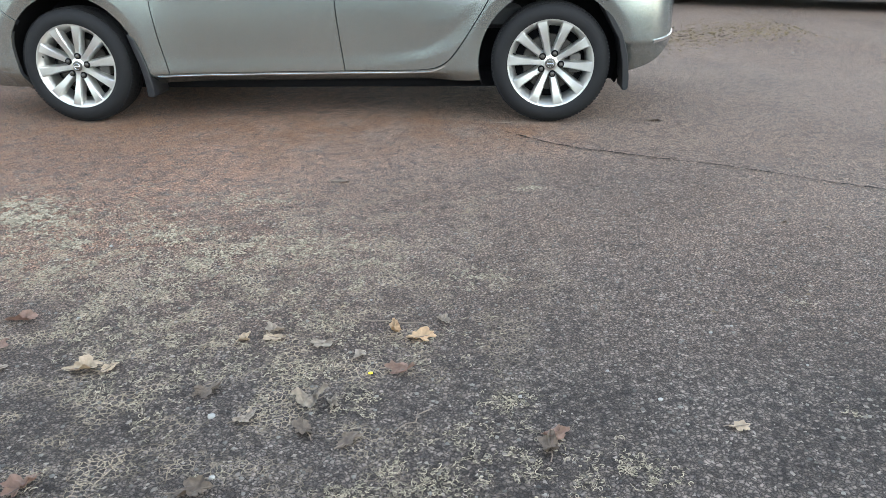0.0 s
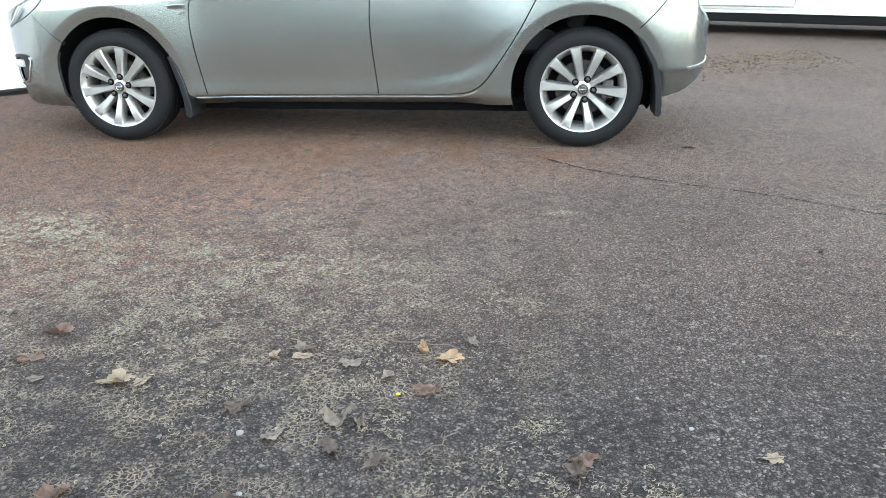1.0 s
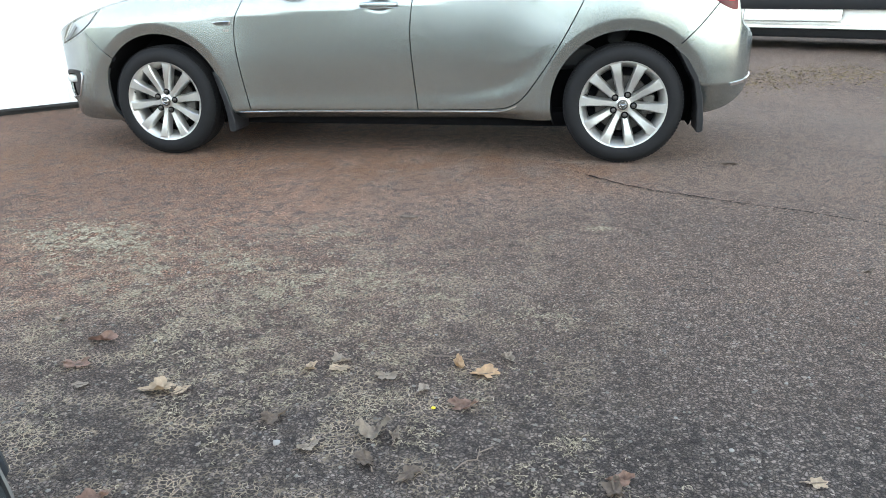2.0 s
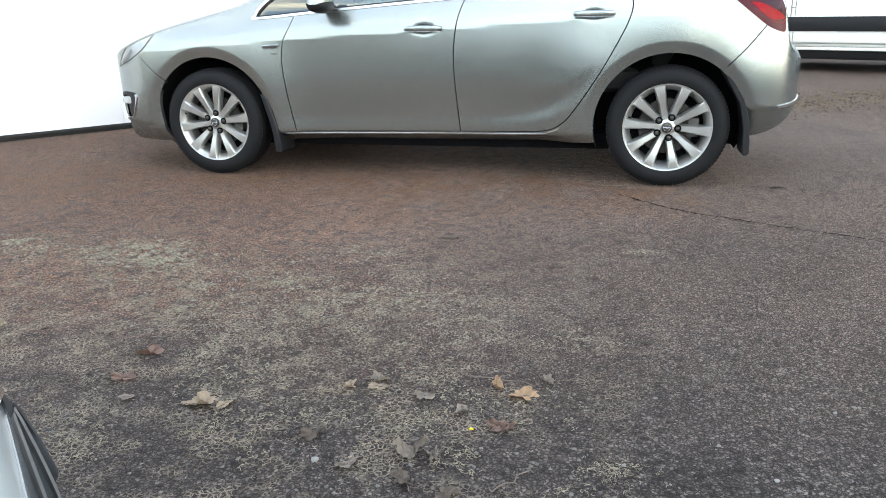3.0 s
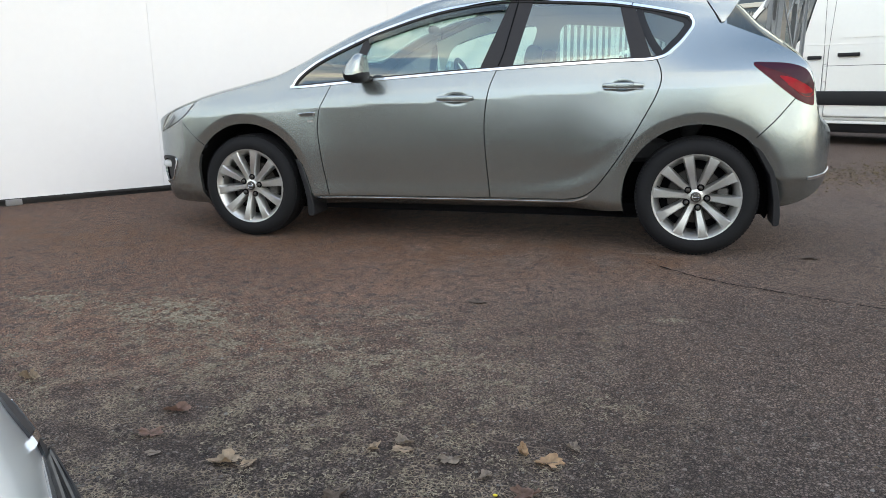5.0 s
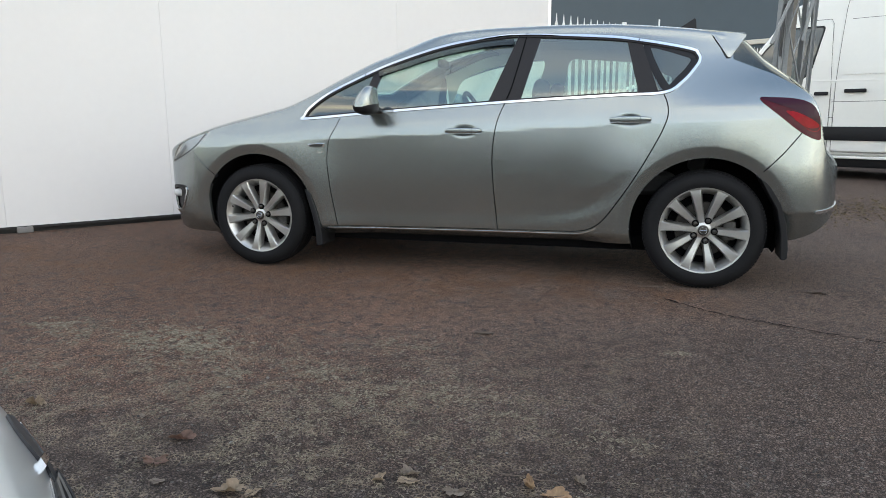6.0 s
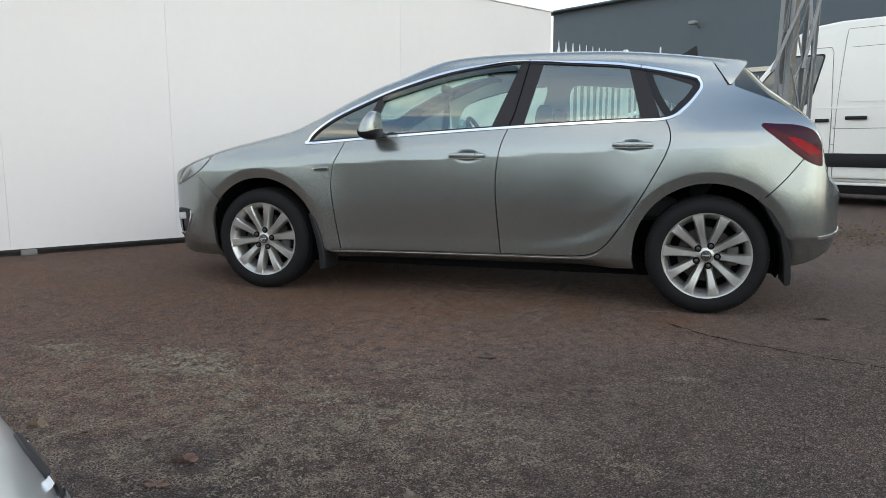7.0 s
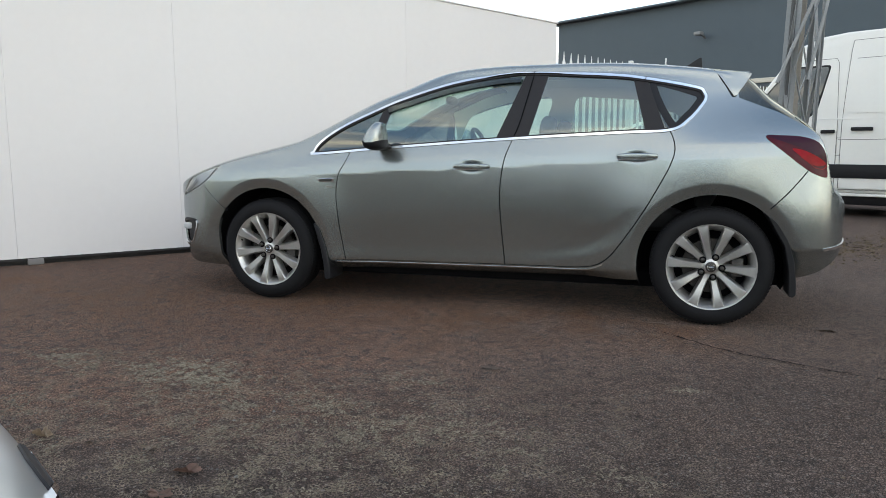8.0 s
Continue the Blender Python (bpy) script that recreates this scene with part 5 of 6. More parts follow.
# ---- lattice mast between the car and the van ----
def build_mast():
    at = pose(3.63, 4.1, 0, 0, 1.63, 14)
    m = thing("lattice_mast", "galvanised steel lattice mast with diagonal braces", "mast", at)
    a = 0.118
    legs = [(-a, -a), (a, -a), (a, a), (-a, a)]
    H = 4.2
    for x, y in legs:
        # angle section: two thin flanges
        sx, sy = math.copysign(1, x), math.copysign(1, y)
        part("leg", join(bar((x, y, 0), (x * 0.94, y * 0.94, H), 0.046, 0.006), bar((x + sx * 0.020, y - sy * 0.021, 0), (x * 0.94 + sx * 0.020, y * 0.94 - sy * 0.021, H), 0.006, 0.044)), GALV, m)
    part("centre_post", bar((-0.035, 0.03, 0), (-0.03, 0.03, H), 0.090, 0.065), material("weathered_post", (0.27, 0.25, 0.22), 0.7, 0.3, grain=0.2, scale=30, blotch=0.25, blotch_scale=4), m, "weathered brown centre post")
    part("cable_duct", bar((-0.105, 0.06, 0), (-0.095, 0.06, H), 0.040, 0.040), material("dark_duct", (0.10, 0.10, 0.10), 0.6, 0.3, grain=0.2, scale=30), m, "dark cable duct")
    for k in range(5):
        z0, z1 = 0.10 + k * 0.82, 0.10 + (k + 1) * 0.82
        for i in range(4):
            p, q = legs[i], legs[(i + 1) % 4]
            if k % 2: p, q = q, p
            s0, s1 = 1 - 0.06 * z0 / H, 1 - 0.06 * z1 / H
            part("brace", bar((p[0] * s0, p[1] * s0, z0), (q[0] * s1, q[1] * s1, z1), 0.032, 0.008), GALV, m)
    inv = at.inverted()
    part("stay", bar(inv @ Vector((3.815, 3.93, 2.62)), inv @ Vector((3.44, 3.93, 1.60)), 0.055, 0.03), GALV, m, "thick diagonal stay")
    part("stay", bar(inv @ Vector((3.895, 3.95, 2.60)), inv @ Vector((3.72, 3.95, 1.62)), 0.050, 0.03), GALV, m, "thick diagonal stay")
    part("base_plate", box(-0.28, 0.28, -0.28, 0.28, 0, 0.02, 0.004, 1), GALV, m)


build_mast()


# ---- palisade fence ----
def build_fence():
    f = thing("palisade_fence", "white palisade fence of pointed steel pales", "fence", pose(1.12, 5.2, 0, 0, 0, 64.7))
    pale = None
    for i in range(66):
        x = 0.08 + i * 0.163
        if pale is None:
            bm = prism([(-0.033, 0.05), (0.033, 0.05), (0.033, 2.02), (0.012, 2.06), (0.0, 2.15), (-0.012, 2.06), (-0.033, 2.02)], -0.004, 0.004)
            b2 = box(-0.006, 0.006, -0.018, -0.004, 0.05, 2.0)
            pale = part("pale", join(bm, b2), PALE, f)
            pale.location = (x, 0, 0)
        else:
            o = new("pale", pale.data)
            o.parent, o.location = f, (x, 0, 0)
    for z in (0.45, 1.65): part("rail", box(0, 10.8, 0.006, 0.046, z, z + 0.045, 0.004, 1), PALE, f)
    part("post", box(2.982, 3.0, 0.048, 0.07, 0, 2.33, 0.004, 1), PALE, f, "taller fence post")
    for i in range(5): part("post", box(1.9 + i * 2.2, 1.96 + i * 2.2, 0.048, 0.10, 0, 2.2, 0.004, 1), PALE, f)


build_fence()


# ---- dark clad building ----
def build_shed():
    b = thing("industrial_building", "dark grey clad industrial building with a pale eaves band", "building", pose(-1.25, 21.5, 0, 0, 0, -34.4))
    L, H, D = 34.0, 5.08, 16.0
    part("wall", box(0, L, 0, 0.25, 2.80, H - 0.01), CLAD, b, "dark grey cladding")
    part("wall", box(0, 0.25, 0.25, D, 0, H - 0.05), CLAD, b, "dark grey end wall")
    part("wall", box(L - 0.25, L, 0.25, D, 0, H - 0.05), CLAD, b)
    part("wall", box(0.25, L - 0.25, D - 0.25, D, 0, H - 0.05), CLAD, b)
    part("parapet", box(-0.3, L + 0.3, -0.25, 0.35, H - 0.01, H + 0.06, 0.02, 1), CLAD, b, "dark parapet capping")
    part("roof", box(0.1, L, 0.35, D, H - 0.2, H - 0.02), CLAD, b)
    part("eaves_band", box(0, L, -0.05, 0.25, 2.68, 2.80, 0.01, 1), material("cream_band", (0.62, 0.58, 0.50), 0.6, grain=0.05, scale=5), b, "pale band over the shop front")
    x = 0.4
    for i in range(16):
        w = part("window", box(x, x + 1.9, 0.08, 0.12, 0.35, 2.60), material("shop_glass", (0.03, 0.04, 0.045), 0.08, coat=1.0, grain=0.3, scale=2), b, "large shop window") if i == 0 else new("window", w.data)
        w.parent = b
        w.location = (i * 2.05, 0, 0)
        for k, (dx0, dx1, z0, z1) in enumerate(((-0.1, 0.0, 0.0, 2.68), (0.0, 1.9, 0.25, 0.35), (0.0, 1.9, 2.58, 2.68))):
            part("window_frame", box(x + dx0, x + dx1, 0.02, 0.14, z0, z1), CLAD if k == 2 else WHITE, w)
        x += 0.0
    part("plinth", box(0, L, 0.02, 0.25, 0, 0.25), CLAD, b)
    lamp = part("flood_lamp", box(5.38, 5.60, -0.40, -0.2, 4.07, 4.17, 0.03), GALV, b, "grey flood lamp")
    part("lamp_arm", bar((5.5, -0.2, 4.13), (5.5, 0.0, 4.03), 0.05, 0.05), GALV, lamp)


build_shed()


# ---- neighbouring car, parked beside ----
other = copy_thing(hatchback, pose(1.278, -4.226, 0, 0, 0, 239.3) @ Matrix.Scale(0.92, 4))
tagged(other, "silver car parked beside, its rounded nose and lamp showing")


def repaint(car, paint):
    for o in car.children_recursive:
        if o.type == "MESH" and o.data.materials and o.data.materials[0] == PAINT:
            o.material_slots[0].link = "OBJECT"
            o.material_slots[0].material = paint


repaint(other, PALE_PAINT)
beyond = copy_thing(hatchback, pose(1.1, 10.6, 0, 0, 0, -24))
tagged(beyond, "white hatchback parked beyond the palisade fence")
repaint(beyond, VAN_WHITE)


for o in [o for o in other.children_recursive if o.name.split(".")[0] in ("grille_emblem", "grille_bar", "upper_grille")]: bpy.data.objects.remove(o)


def inlay(name, inner, outer, mat, lift=0.004, label=""):
    """A strip between two lines on the far half of the neighbour's nose, standing a little proud."""
    bm = bmesh.new()
    rows = []
    for a, b in zip(fine_line(inner, 5), fine_line(outer, 5)):
        row = []
        for t, h in ((0, -0.004), (0, lift), (0.5, lift * 1.3), (1, lift), (1, -0.004)):
            c = a + (b - a) * t
            p, _ = skin(c.x, c.y)
            row.append(bm.verts.new((p.x - 0.6 * h, -p.y, p.z + 0.8 * h)))
        rows.append(row)
    for a, b in zip(rows, rows[1:]):
        for j in range(4): bm.faces.new((a[j], a[j + 1], b[j + 1], b[j]))
    bm.faces.new(rows[0]); bm.faces.new(rows[-1][::-1])
    return part(name, bm, mat, other, label)


# the end of its grille and the headlamp at the front edge of the bonnet
inlay("grille_band", [(-0.888, 0.982), (-0.886, 1.03), (-0.886, 1.08), (-0.890, 1.13)], [(-0.909, 0.982), (-0.911, 1.03), (-0.912, 1.08), (-0.912, 1.13)], TRIM, label="dark grille strip")
inlay("grille_edge", [(-0.909, 0.982), (-0.911, 1.03), (-0.912, 1.08), (-0.912, 1.13)], [(-0.914, 0.982), (-0.916, 1.03), (-0.917, 1.08), (-0.917, 1.13)], CHROME, 0.006, "thin chrome edge")
inlay("chrome_end", [(-0.886, 0.956), (-0.886, 0.968), (-0.886, 0.980)], [(-0.916, 0.956), (-0.916, 0.968), (-0.916, 0.980)], CHROME, 0.006, "chrome end of the strip")
inlay("lamp_end", [(-0.893, 0.953), (-0.889, 0.93), (-0.886, 0.905)], [(-0.915, 0.953), (-0.912, 0.93), (-0.906, 0.905)], BLACK, label="black end of the headlamp")
inlay("lamp_glass", [(-0.884, 0.930), (-0.866, 0.885), (-0.848, 0.83), (-0.834, 0.76), (-0.825, 0.69)], [(-0.905, 0.925), (-0.913, 0.885), (-0.917, 0.83), (-0.917, 0.76), (-0.915, 0.69)], LAMP_DARK, 0.003, "dark headlamp glass")
for u in (0.22, 0.5, 0.78):
    line = [(a[0] + (b[0] - a[0]) * u, a[1] + (b[1] - a[1]) * u) for a, b in zip([(-0.880, 0.915), (-0.866, 0.885), (-0.848, 0.83), (-0.834, 0.76), (-0.825, 0.69)], [(-0.905, 0.915), (-0.913, 0.885), (-0.917, 0.83), (-0.917, 0.76), (-0.915, 0.69)])]
    inlay("lamp_slat", line, [(x - 0.0045, q) for x, q in line], STEEL if u < 0.6 else BLACK, 0.007)
# chrome sliver added for the light on the silver bumper's edge
inlay("lamp_surround", [(-0.916, 0.83), (-0.917, 0.79), (-0.917, 0.74), (-0.915, 0.69)], [(-0.921, 0.83), (-0.923, 0.79), (-0.924, 0.74), (-0.923, 0.69)], CHROME, 0.004, "bright sliver standing for the lit bumper below the headlamp")


def island_material(name, lo, hi):
    m = material(name, lo, 0.85)
    n, l = m.node_tree.nodes, m.node_tree.links
    g, r = n.new("ShaderNodeNewGeometry"), n.new("ShaderNodeValToRGB")
    r.color_ramp.elements[0].color, r.color_ramp.elements[1].color = (*lo, 1), (*hi, 1)
    l.new(g.outputs["Random Per Island"], r.inputs["Fac"])
    l.new(r.outputs["Color"], n["Principled BSDF"].inputs["Base Color"])
    return m


# ---- trees along the far edge of the yard, behind the path; they show in the car's glass ----
def build_trees():
    rnd = random.Random(14)
    bm = bmesh.new()
    top = lambda x: (3.7 if x < 6 else 2.4) + 1.5 * noise.noise((x * 0.16, 3.1, 0.0)) + 0.9 * noise.noise((x * 0.55, 7.7, 0.0))
    xs = [-46 + 0.8 * i for i in range(125)]
    lo = [bm.verts.new((x, -21.5 + 0.5 * noise.noise((x * 0.4, 0, 0)), 0.0)) for x in xs]
    up = [bm.verts.new((x, -22.4, max(1.2, top(x) - 1.5))) for x in xs]
    for i in range(len(xs) - 1): bm.faces.new((lo[i], lo[i + 1], up[i + 1], up[i]))
    for _ in range(9000):
        x = rnd.uniform(-46, 53)
        z = top(x) * rnd.random() ** 0.7
        y = -21.6 + rnd.uniform(-0.9, 0.5)
        r = rnd.uniform(0.12, 0.32)
        a = Vector((rnd.uniform(-1, 1), rnd.uniform(-1, 1), rnd.uniform(-1, 1))).normalized()
        b = a.cross(Vector((0.3, 0.5, 0.8))).normalized()
        p = Vector((x, y, z))
        bm.faces.new([bm.verts.new(p + q) for q in (a * r, b * r * 0.6, a * -r, b * r * -0.6)])
    tagged(part("tree_row", bm, island_material("foliage", (0.020, 0.026, 0.012), (0.075, 0.080, 0.035)), flat=True), "dense row of dark green trees along the yard's far edge", "trees", kind="stuff")


build_trees()


# ---- litter on the asphalt ----
def leaf_material(name, color):
    return material(name, color, 0.75, grain=0.4, scale=120, blotch=0.55, blotch_scale=38, bump=0.6)


TAN, ORANGE, BROWN, RUSSET, GREY, OLIVE = (leaf_material("leaf_" + n, c) for n, c in (
    ("tan", (0.41, 0.322, 0.232)), ("orange", (0.46, 0.315, 0.19)), ("brown", (0.155, 0.118, 0.093)), ("russet", (0.25, 0.16, 0.125)), ("grey", (0.31, 0.258, 0.212)), ("olive", (0.15, 0.135, 0.075))))


def build_leaf(x, y, size, turn, mat, curl, label, seed):
    """A dry leaf: a lobed blade, crumpled and curling off the ground, with a rib and a stalk."""
    rnd = random.Random(seed)
    lf = thing("fallen_leaf", label, "leaf", pose(x, y, 0.003, 0, 0, turn), "fallen leaves on the asphalt")
    bm = bmesh.new()
    n, m = 40, 7
    lobes, ph = rnd.choice((5, 5, 7)), rnd.uniform(0, 6)
    slim = rnd.uniform(0.52, 0.74)
    centre = bm.verts.new((0, 0, 0.002))
    rings = []
    for j in range(1, m + 1):
        ring = []
        for i in range(n):
            a = 2 * math.pi * i / n
            rim = 0.50 + 0.085 * math.cos(lobes * a + ph) + 0.20 * noise.noise((1.6 * math.cos(a), 1.6 * math.sin(a), seed * 2.7)) + 0.17 * noise.noise((5 * math.cos(a), 6 * math.sin(a), seed * 1.3))
            r = size * rim * j / m
            px, py = r * math.cos(a), r * math.sin(a) * slim
            fold = abs(noise.noise((px / size * 3.4 + seed, py / size * 3.4, 0.5))) + 0.5 * abs(noise.noise((px / size * 8 + seed, py / size * 8, 2.5)))
            z = curl * size * (0.75 * (j / m) ** 2 * (0.5 + 0.5 * math.sin(2 * a + ph)) + 0.55 * fold)
            ring.append(bm.verts.new((px * (1 - 0.2 * curl), py * (1 - 0.3 * curl), max(0.0, z))))
        rings.append(ring)
    for i in range(n): bm.faces.new((centre, rings[0][i], rings[0][(i + 1) % n]))
    for a, b in zip(rings, rings[1:]):
        for i in range(n): bm.faces.new((a[i], a[(i + 1) % n], b[(i + 1) % n], b[i]))
    bmesh.ops.solidify(bm, geom=bm.faces[:], thickness=0.0012)
    part("blade", bm, mat, lf)
    part("rib", tube([(size * (0.45 - 0.15 * k), 0.01 * size * math.sin(k + ph), 0.0025 + 0.30 * curl * size * abs(k - 3) / 6) for k in range(7)], 0.0011, 5), BROWN, lf)
    part("stalk", tube([(-0.42 * size, 0, 0.10 * curl * size + 0.002), (-0.58 * size, 0.03 * size, 0.006), (-0.74 * size, 0.09 * size, 0.003)], 0.0014, 6), BROWN, lf)
    return lf


PALE_LEAVES = [(1.42, -2.627, 0.088, 20, TAN, 0.22, "curled tan dead leaf on moss"),
          (1.48, -2.62, 0.045, 70, TAN, 0.25, "small tan leaf piece on moss"),
          (1.765, -2.468, 0.048, 70, TAN, 0.3, "small pale curled leaf"),
          (1.835, -2.42, 0.060, 10, GREY, 0.35, "greyish dead leaf curled on moss"),
          (1.845, -2.455, 0.055, 170, TAN, 0.15, "yellowish leaf scrap on moss"),
          (1.979, -2.48, 0.060, 5, GREY, 0.25, "pale flat leaf on moss"),
          (2.278, -2.343, 0.050, 140, GREY, 0.4, "pale folded dead leaf"),
          (2.085, -2.534, 0.042, 60, GREY, 0.3, "small pale dead leaf"),
          (2.010, -2.741, 0.075, 30, GREY, 0.6, "crumpled grey dead leaf on moss"),
          (2.062, -2.745, 0.045, 100, GREY, 0.5, "crumpled grey leaf piece"),
          (2.938, -2.779, 0.046, 12, TAN, 0.12, "small flat tan leaf on asphalt"),
          (0.473, -2.293, 0.062, 10, TAN, 0.6, "crumpled pale dead leaf"),
          (1.880, -2.81, 0.050, 40, GREY, 0.3, "grey leaf fragment on moss"),
          (1.205, -2.634, 0.040, 15, GREY, 0.2, "flat pale leaf fragment on asphalt"),
          (0.887, -2.277, 0.035, 80, GREY, 0.3, "small pale leaf scrap")]
WARM_LEAVES = [(2.224, -2.436, 0.078, 15, ORANGE, 0.2, "orange-brown dead leaf lying flat"),
          (2.155, -2.402, 0.055, 110, ORANGE, 0.5, "pinkish curled dead leaf"),
          (2.198, -2.597, 0.070, 5, RUSSET, 0.35, "russet dead leaf with a raised edge"),
          (2.548, -2.835, 0.055, 20, RUSSET, 0.4, "dark russet leaf piece on asphalt"),
          (1.125, -2.538, 0.072, 0, RUSSET, 0.22, "russet leaf lying flat"),
          (1.520, -3.05, 0.070, 70, RUSSET, 0.3, "brown russet leaf on asphalt")]
DARK_LEAVES = [(1.758, -2.709, 0.066, 45, BROWN, 0.25, "brown decayed leaf on asphalt"),
          (2.538, -2.870, 0.065, 95, BROWN, 0.35, "dark brown rotted leaf on asphalt"),
          (1.108, -2.390, 0.080, 15, RUSSET, 0.30, "dull brown leaf with raised edges"),
          (2.020, -2.839, 0.060, 130, BROWN, 0.25, "brown leaf fragment on asphalt"),
          (2.124, -2.870, 0.055, 60, BROWN, 0.25, "flat brown leaf piece on moss"),
          (1.860, -3.04, 0.070, 20, BROWN, 0.3, "brown dead leaf on asphalt"),
          (1.742, -1.10, 0.080, 5, BROWN, 0.06, "dark flat leaf stuck to the asphalt"),
          (3.278, 0.065, 0.090, 0, BROWN, 0.10, "dark flat leaf beside the rear wheel"),
          (3.444, -1.551, 0.034, 30, BROWN, 0.3, "tiny dark curled leaf on asphalt"),
          (0.662, -2.289, 0.026, 40, BROWN, 0.3, "tiny brown leaf on asphalt")]
LEAVES = PALE_LEAVES + WARM_LEAVES + DARK_LEAVES
for k, row in enumerate(LEAVES): build_leaf(*row, k)


def build_twig(x, y, length, turn, seed):
    rnd = random.Random(seed)
    tw = thing("twig", "thin dark dry twig lying on asphalt", "twig", pose(x, y, 0.004, 0, 0, turn), "twigs on the asphalt")
    pts = [(length * (i / 6 - 0.5), rnd.uniform(-0.06, 0.06) * length, rnd.uniform(0, 0.006)) for i in range(7)]
    part("stem", tube(pts, 0.0014, 6), BROWN, tw)
    part("side_shoot", tube([pts[3], (pts[3][0] + 0.2 * length, pts[3][1] + 0.12 * length, 0.01)], 0.0009, 5), BROWN, tw)


for k, row in enumerate(((2.14, -2.36, 0.22, -8), (0.309, -1.813, 0.13, 30), (0.021, -1.356, 0.26, 24), (-0.575, -1.08, 0.10, 10), (2.087, -0.399, 0.13, 4), (2.25, -2.80, 0.12, 55), (2.42, -0.02, 0.12, 0), (0.22, -2.2, 0.10, 10))): build_twig(*row, k)


def pebble_mesh(bm, x, y, r, rnd):
    a = rnd.uniform(0, 6.28)
    ring = [bm.verts.new((x + r * rnd.uniform(0.7, 1.2) * math.cos(a + k * 1.2566), y + r * rnd.uniform(0.7, 1.2) * math.sin(a + k * 1.2566), r * rnd.uniform(0.1, 0.35))) for k in range(5)]
    foot = [bm.verts.new((v.co.x, v.co.y, -0.001)) for v in ring]
    top = bm.verts.new((x, y, r * rnd.uniform(0.5, 0.8)))
    for k in range(5):
        bm.faces.new((ring[k], ring[(k + 1) % 5], top)); bm.faces.new((foot[k], foot[(k + 1) % 5], ring[(k + 1) % 5], ring[k]))


def build_grit():
    """Loose grit: too many grains to count."""
    rnd = random.Random(5)
    bm = bmesh.new()
    for _ in range(9000):
        x, y = rnd.uniform(-1.2, 4.6), rnd.uniform(-3.15, 0.6)
        pebble_mesh(bm, x, y, rnd.choice((0.0022, 0.0028, 0.0036, 0.0043, 0.0055)), rnd)
    tagged(part("loose_grit", bm, island_material("grit", (0.025, 0.022, 0.021), (0.17, 0.155, 0.138)), flat=True), "loose grey and pale stone grit on the asphalt", "grit", kind="stuff")


def moss_cover(x, y):
    """How thickly moss threads grow at a spot of the yard."""
    edge = curve([-3.2, -2.9, -2.7, -2.45, -2.05, -1.7, -1.3], [2.75, 2.62, 2.48, 2.34, 2.34, 2.0, 1.6], y)
    near = 0.85 * (1 - step(-0.22, 0.16, x - edge)) * (1 - 0.85 * step(-2.1, -1.2, y))
    clump = step(-0.10, 0.22, noise.noise((x * 3.1, y * 3.1, 1.3)) + 0.75 * noise.noise((x * 9.0, y * 9.0, 4.2)))
    fine = step(-0.25, 0.35, noise.noise((x * 30.0, y * 30.0, 7.7)))
    spot = sum(math.exp(-((x - a) ** 2 + (y - b) ** 2) / (r * r)) * f for a, b, r, f in MOSS_SPOTS)
    return min(1.0, near * clump + spot) * fine


MOSS_SPOTS = ((0.515, -1.485, 0.16, 0.8), (0.30, -1.48, 0.10, 0.6), (0.40, -1.62, 0.10, 0.6), (0.62, -1.60, 0.12, 0.7), (0.92, -1.84, 0.10, 0.7), (0.78, -2.0, 0.08, 0.5), (-0.10, -1.5, 0.12, 0.4), (1.25, -1.75, 0.10, 0.5), (1.7, -1.85, 0.12, 0.5), (2.02, -1.95, 0.10, 0.6), (1.1, -2.05, 0.12, 0.6), (3.279, -2.177, 0.035, 1.0), (3.19, -2.70, 0.025, 0.9), (2.457, -2.713, 0.05, 0.7), (2.703, -2.937, 0.06, 0.8),
              (1.44, -1.99, 0.13, 0.6), (1.61, -1.87, 0.12, 0.6), (1.45, -1.33, 0.13, 0.4), (-0.26, -1.45, 0.12, 0.6), (0.76, -1.67, 0.10, 0.6), (2.373, -2.067, 0.07, 0.6), (2.546, -1.174, 0.05, 0.35))


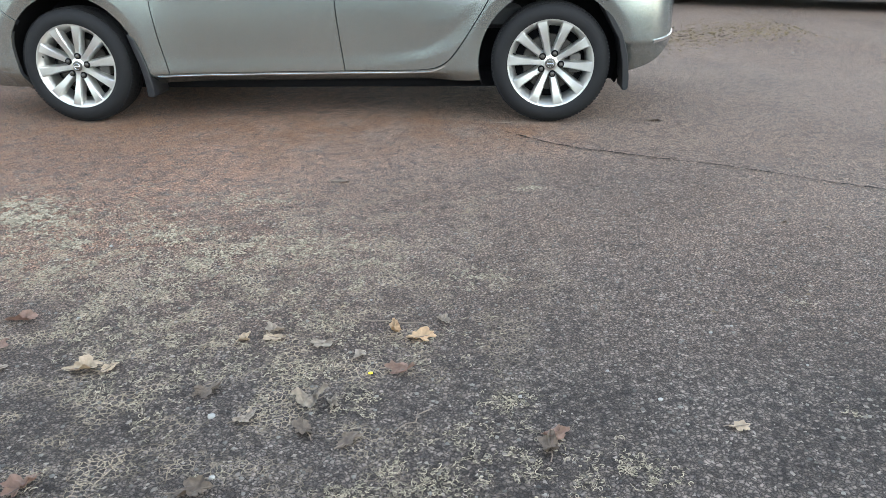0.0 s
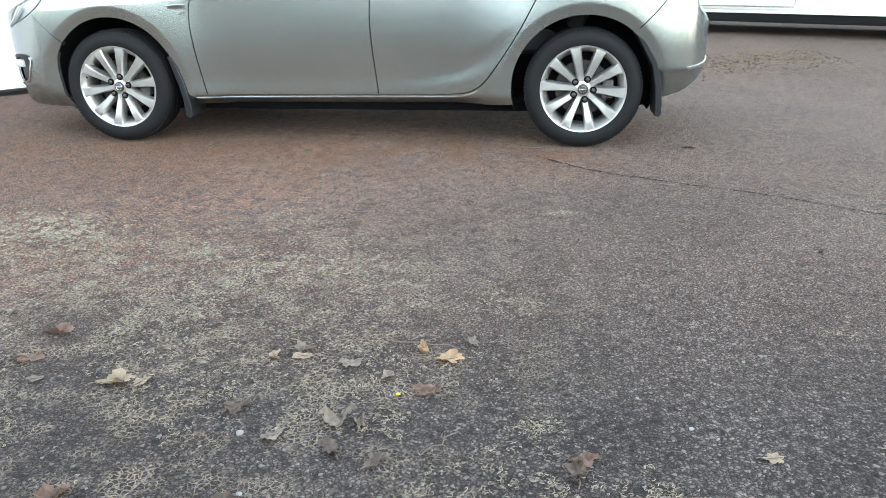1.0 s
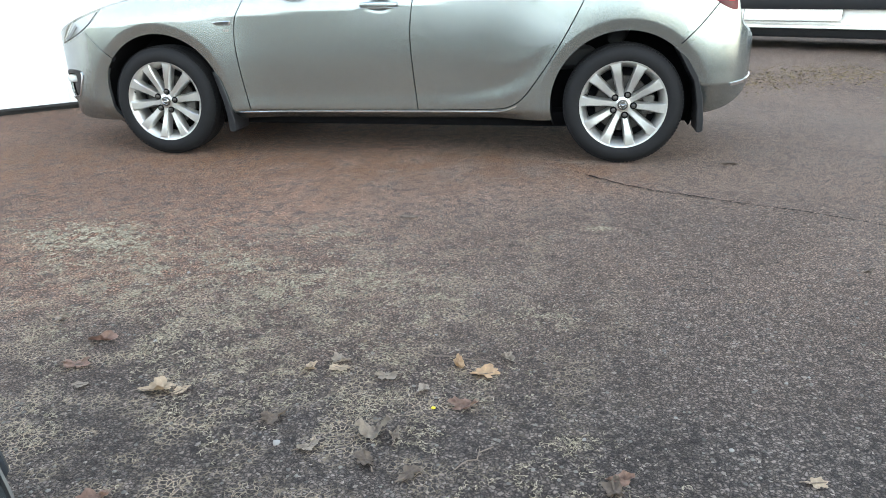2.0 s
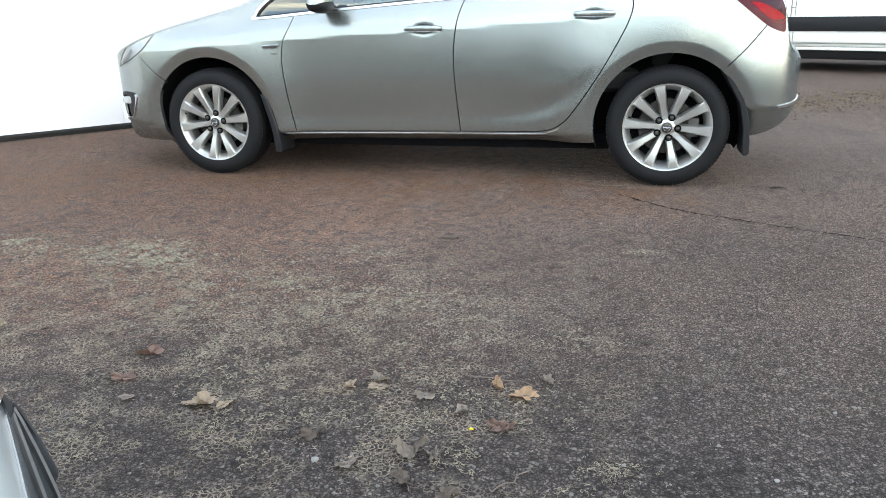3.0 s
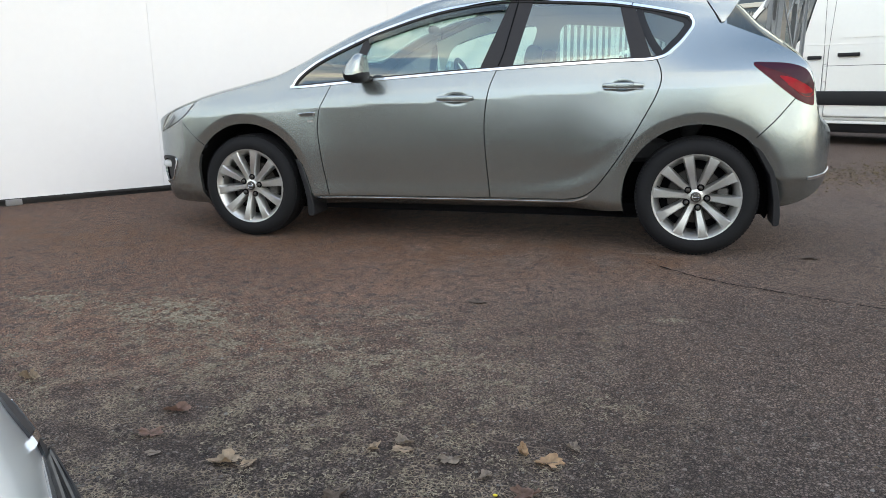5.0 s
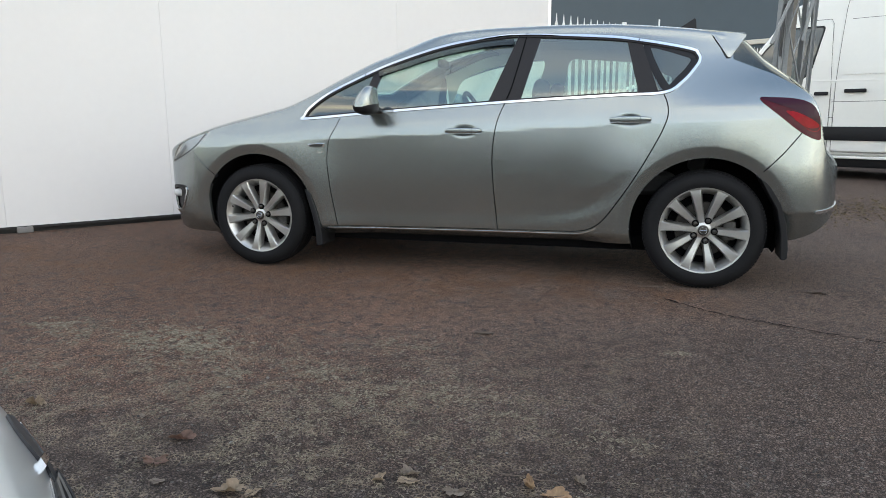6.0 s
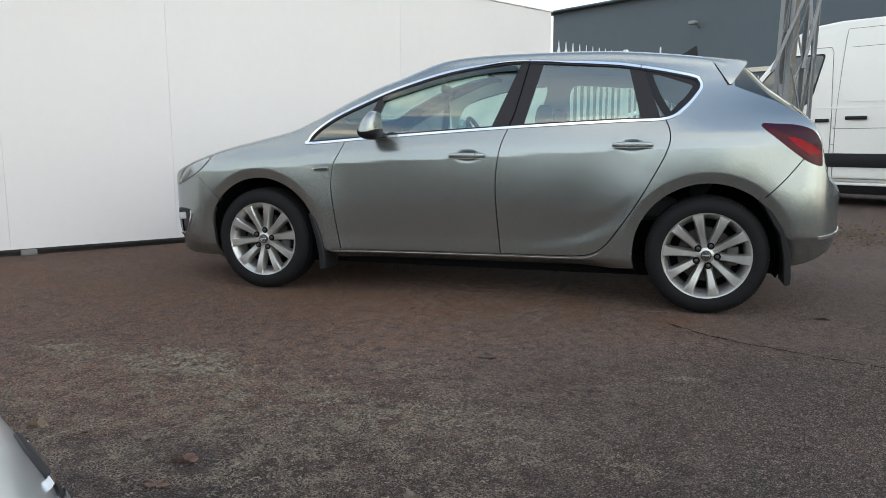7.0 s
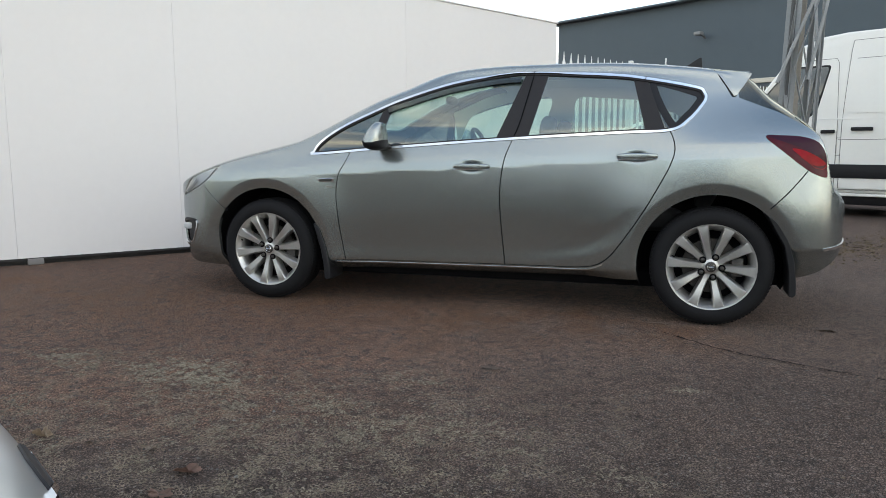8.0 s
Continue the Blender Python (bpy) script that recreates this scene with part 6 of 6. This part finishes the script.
def build_moss():
    """Pale dry moss threads that curl between the chips, in patches."""
    rnd = random.Random(9)
    co, faces = [], []
    seeds = []
    for _ in range(125000):
        x, y = rnd.uniform(-0.2, 3.4), -3.2 + 2.1 * rnd.random() ** 1.5
        if rnd.random() < moss_cover(x, y): seeds.append((x, y))
    for a, b, r, f in MOSS_SPOTS:
        for _ in range(int(f * r * r * 62000)):
            x, y = rnd.gauss(a, r * 0.75), rnd.gauss(b, r * 0.42)
            if noise.noise((x * 9.0, y * 15.0, 2.2)) + 0.8 * noise.noise((x * 30.0, y * 30.0, 5.1)) > 0.08: seeds.append((x, y))
    for x, y in seeds:
        a, bend, step_ = rnd.uniform(0, 6.28), rnd.choice((-1, 1)) * rnd.uniform(0.25, 0.90), rnd.uniform(0.0019, 0.0034)
        w = rnd.uniform(0.00045, 0.00095) * (1 + 0.7 * step(-2.1, -1.5, y))
        z0, arch = rnd.uniform(0.0005, 0.0025), rnd.uniform(0.0005, 0.0030)
        n = rnd.choice((4, 5, 6, 7))
        for k in range(n + 1):
            z = z0 + arch * math.sin(math.pi * k / n)
            sx, sy = -math.sin(a) * w, math.cos(a) * w
            i = len(co)
            co += [(x + sx, y + sy, z), (x, y, z + 1.5 * w), (x - sx, y - sy, z)]
            if k: faces += [(i - 3, i, i + 1, i - 2), (i - 2, i + 1, i + 2, i - 1)]
            x, y = x + step_ * math.cos(a), y + step_ * math.sin(a)
            a += bend + rnd.uniform(-0.55, 0.55)
    me = bpy.data.meshes.new("dry_moss")
    me.from_pydata(co, [], faces)
    me.materials.append(island_material("dry_moss", (0.09, 0.077, 0.057), (0.37, 0.318, 0.240)))
    tagged(new("dry_moss", me), "pale dry moss threads growing between asphalt chips", "moss", kind="stuff")


def build_crack():
    """The worn seam that runs away from the rear wheel."""
    rnd = random.Random(3)
    line = fine_line([(2.44, -0.20), (2.73, -0.49), (2.99, -0.63), (3.23, -0.75), (3.46, -0.85), (3.75, -1.04), (3.95, -1.15), (4.6, -1.5)], 14)
    bm = bmesh.new()
    prev = None
    for i, p in enumerate(line):
        w = max(0.0, 0.0032 + rnd.uniform(-0.0035, 0.0035))
        d = (line[min(i + 1, len(line) - 1)] - line[max(0, i - 1)]).normalized()
        j = rnd.uniform(-0.006, 0.006)
        row = [bm.verts.new((p.x - d.y * (s * w + j), p.y + d.x * (s * w + j), 0.004)) for s in (-1, 1)]
        if prev: bm.faces.new((*prev, *row[::-1]))
        prev = row
    tagged(part("asphalt_seam", bm, LINER, flat=True), "thin dark crack along an asphalt seam", "crack", kind="structure")


def build_stone(x, y, r, seed, mat):
    rnd = random.Random(seed)
    bm = bmesh.new()
    bmesh.ops.create_icosphere(bm, subdivisions=2, radius=r)
    for v in bm.verts:
        v.co *= 1 + 0.35 * noise.noise(v.co / r * 1.2 + Vector((seed * 7.1, 0, 0)))
        v.co.z *= 0.6
        v.co.z = max(v.co.z, -0.3 * r)
    st = part("pebble", bm, mat)
    st.matrix_basis = pose(x, y, 0.3 * r, 0, 0, rnd.uniform(0, 360))
    tagged(st, "small pale pebble lying on the asphalt", "pebble", "loose pebbles")


def build_litter():
    """Small dry leaf scraps swept together beside the van."""
    rnd = random.Random(21)
    bm = bmesh.new()
    for _ in range(1500):
        x = rnd.uniform(3.7, 5.6)
        y = 3.9 + 0.55 * (x - 4.4) + rnd.gauss(0, 0.45)
        r, a, lift = rnd.uniform(0.006, 0.018), rnd.uniform(0, 6.28), rnd.uniform(0.002, 0.012)
        c, s = math.cos(a), math.sin(a)
        spine = [bm.verts.new((x + c * k * r, y + s * k * r, 0.003 + (0.004 if k else 0))) for k in (-1, 0, 1)]
        for side in (-1, 1):
            edge = bm.verts.new((x - s * side * r * rnd.uniform(0.4, 0.7), y + c * side * r * rnd.uniform(0.4, 0.7), 0.003 + lift))
            bm.faces.new((spine[0], spine[1], edge)); bm.faces.new((spine[1], spine[2], edge))
    tagged(part("leaf_litter", bm, island_material("leaf_litter", (0.08, 0.06, 0.042), (0.32, 0.245, 0.13)), flat=True), "golden-brown scraps of dry leaves beside the van", "leaf litter", kind="stuff")


def build_scraps():
    """Tiny crumbs of dead leaf and bark, blown against the car."""
    rnd = random.Random(33)
    bm = bmesh.new()
    for k in range(1100):
        x = rnd.uniform(-1.6, 3.6)
        y = rnd.uniform(-2.3, -0.9) if k % 3 else min(0.5, rnd.gauss(-0.35, 0.35))
        r, a = rnd.choice((0.003, 0.004, 0.005, 0.006, 0.009)), rnd.uniform(0, 6.28)
        c, s = math.cos(a) * r, math.sin(a) * r
        q = rnd.uniform(0.35, 0.7)
        ring = [bm.verts.new(v) for v in ((x - c, y - s, 0.002), (x - s * q, y + c * q, 0.003 + r * rnd.uniform(0.1, 0.6)), (x + c, y + s, 0.003), (x + s * q, y - c * q, 0.002 + r * rnd.uniform(0.0, 0.4)))]
        bm.faces.new(ring[:3]); bm.faces.new((ring[0], ring[2], ring[3]))
    tagged(part("leaf_crumbs", bm, island_material("leaf_crumbs", (0.04, 0.027, 0.019), (0.27, 0.205, 0.14)), flat=True), "tiny brown and tan crumbs of dead leaves on the asphalt", "leaf litter", kind="stuff")


build_grit()
build_litter()
build_scraps()
build_moss()
build_crack()
CHALK = material("chalk_white", (0.24, 0.23, 0.215), 0.8, grain=0.1, scale=60)
for k, (x, y, r) in enumerate(((1.803, -2.801, 0.011), (1.878, -2.996, 0.008), (2.793, -2.684, 0.008), (3.044, -2.332, 0.006), (2.48, -2.69, 0.007), (2.69, -2.57, 0.006), (2.98, -2.37, 0.006), (1.26, -2.37, 0.008), (3.17, -2.52, 0.005), (2.06, -2.22, 0.006),
                               (4.25, 2.9, 0.012), (4.9, 2.6, 0.012), (1.09, -1.85, 0.008), (1.0, -1.97, 0.007))): build_stone(x, y, r * 0.75, k, CHALK)
YELLOW = material("yellow_petal", (0.62, 0.50, 0.03), 0.6, grain=0.1, scale=80)
tagged(part("petal", blob(2.125, -2.612, 0.004, 0.006, 0.004, 0.003, 2.2, 12, 8), YELLOW), "tiny yellow petal on the moss", "petal")
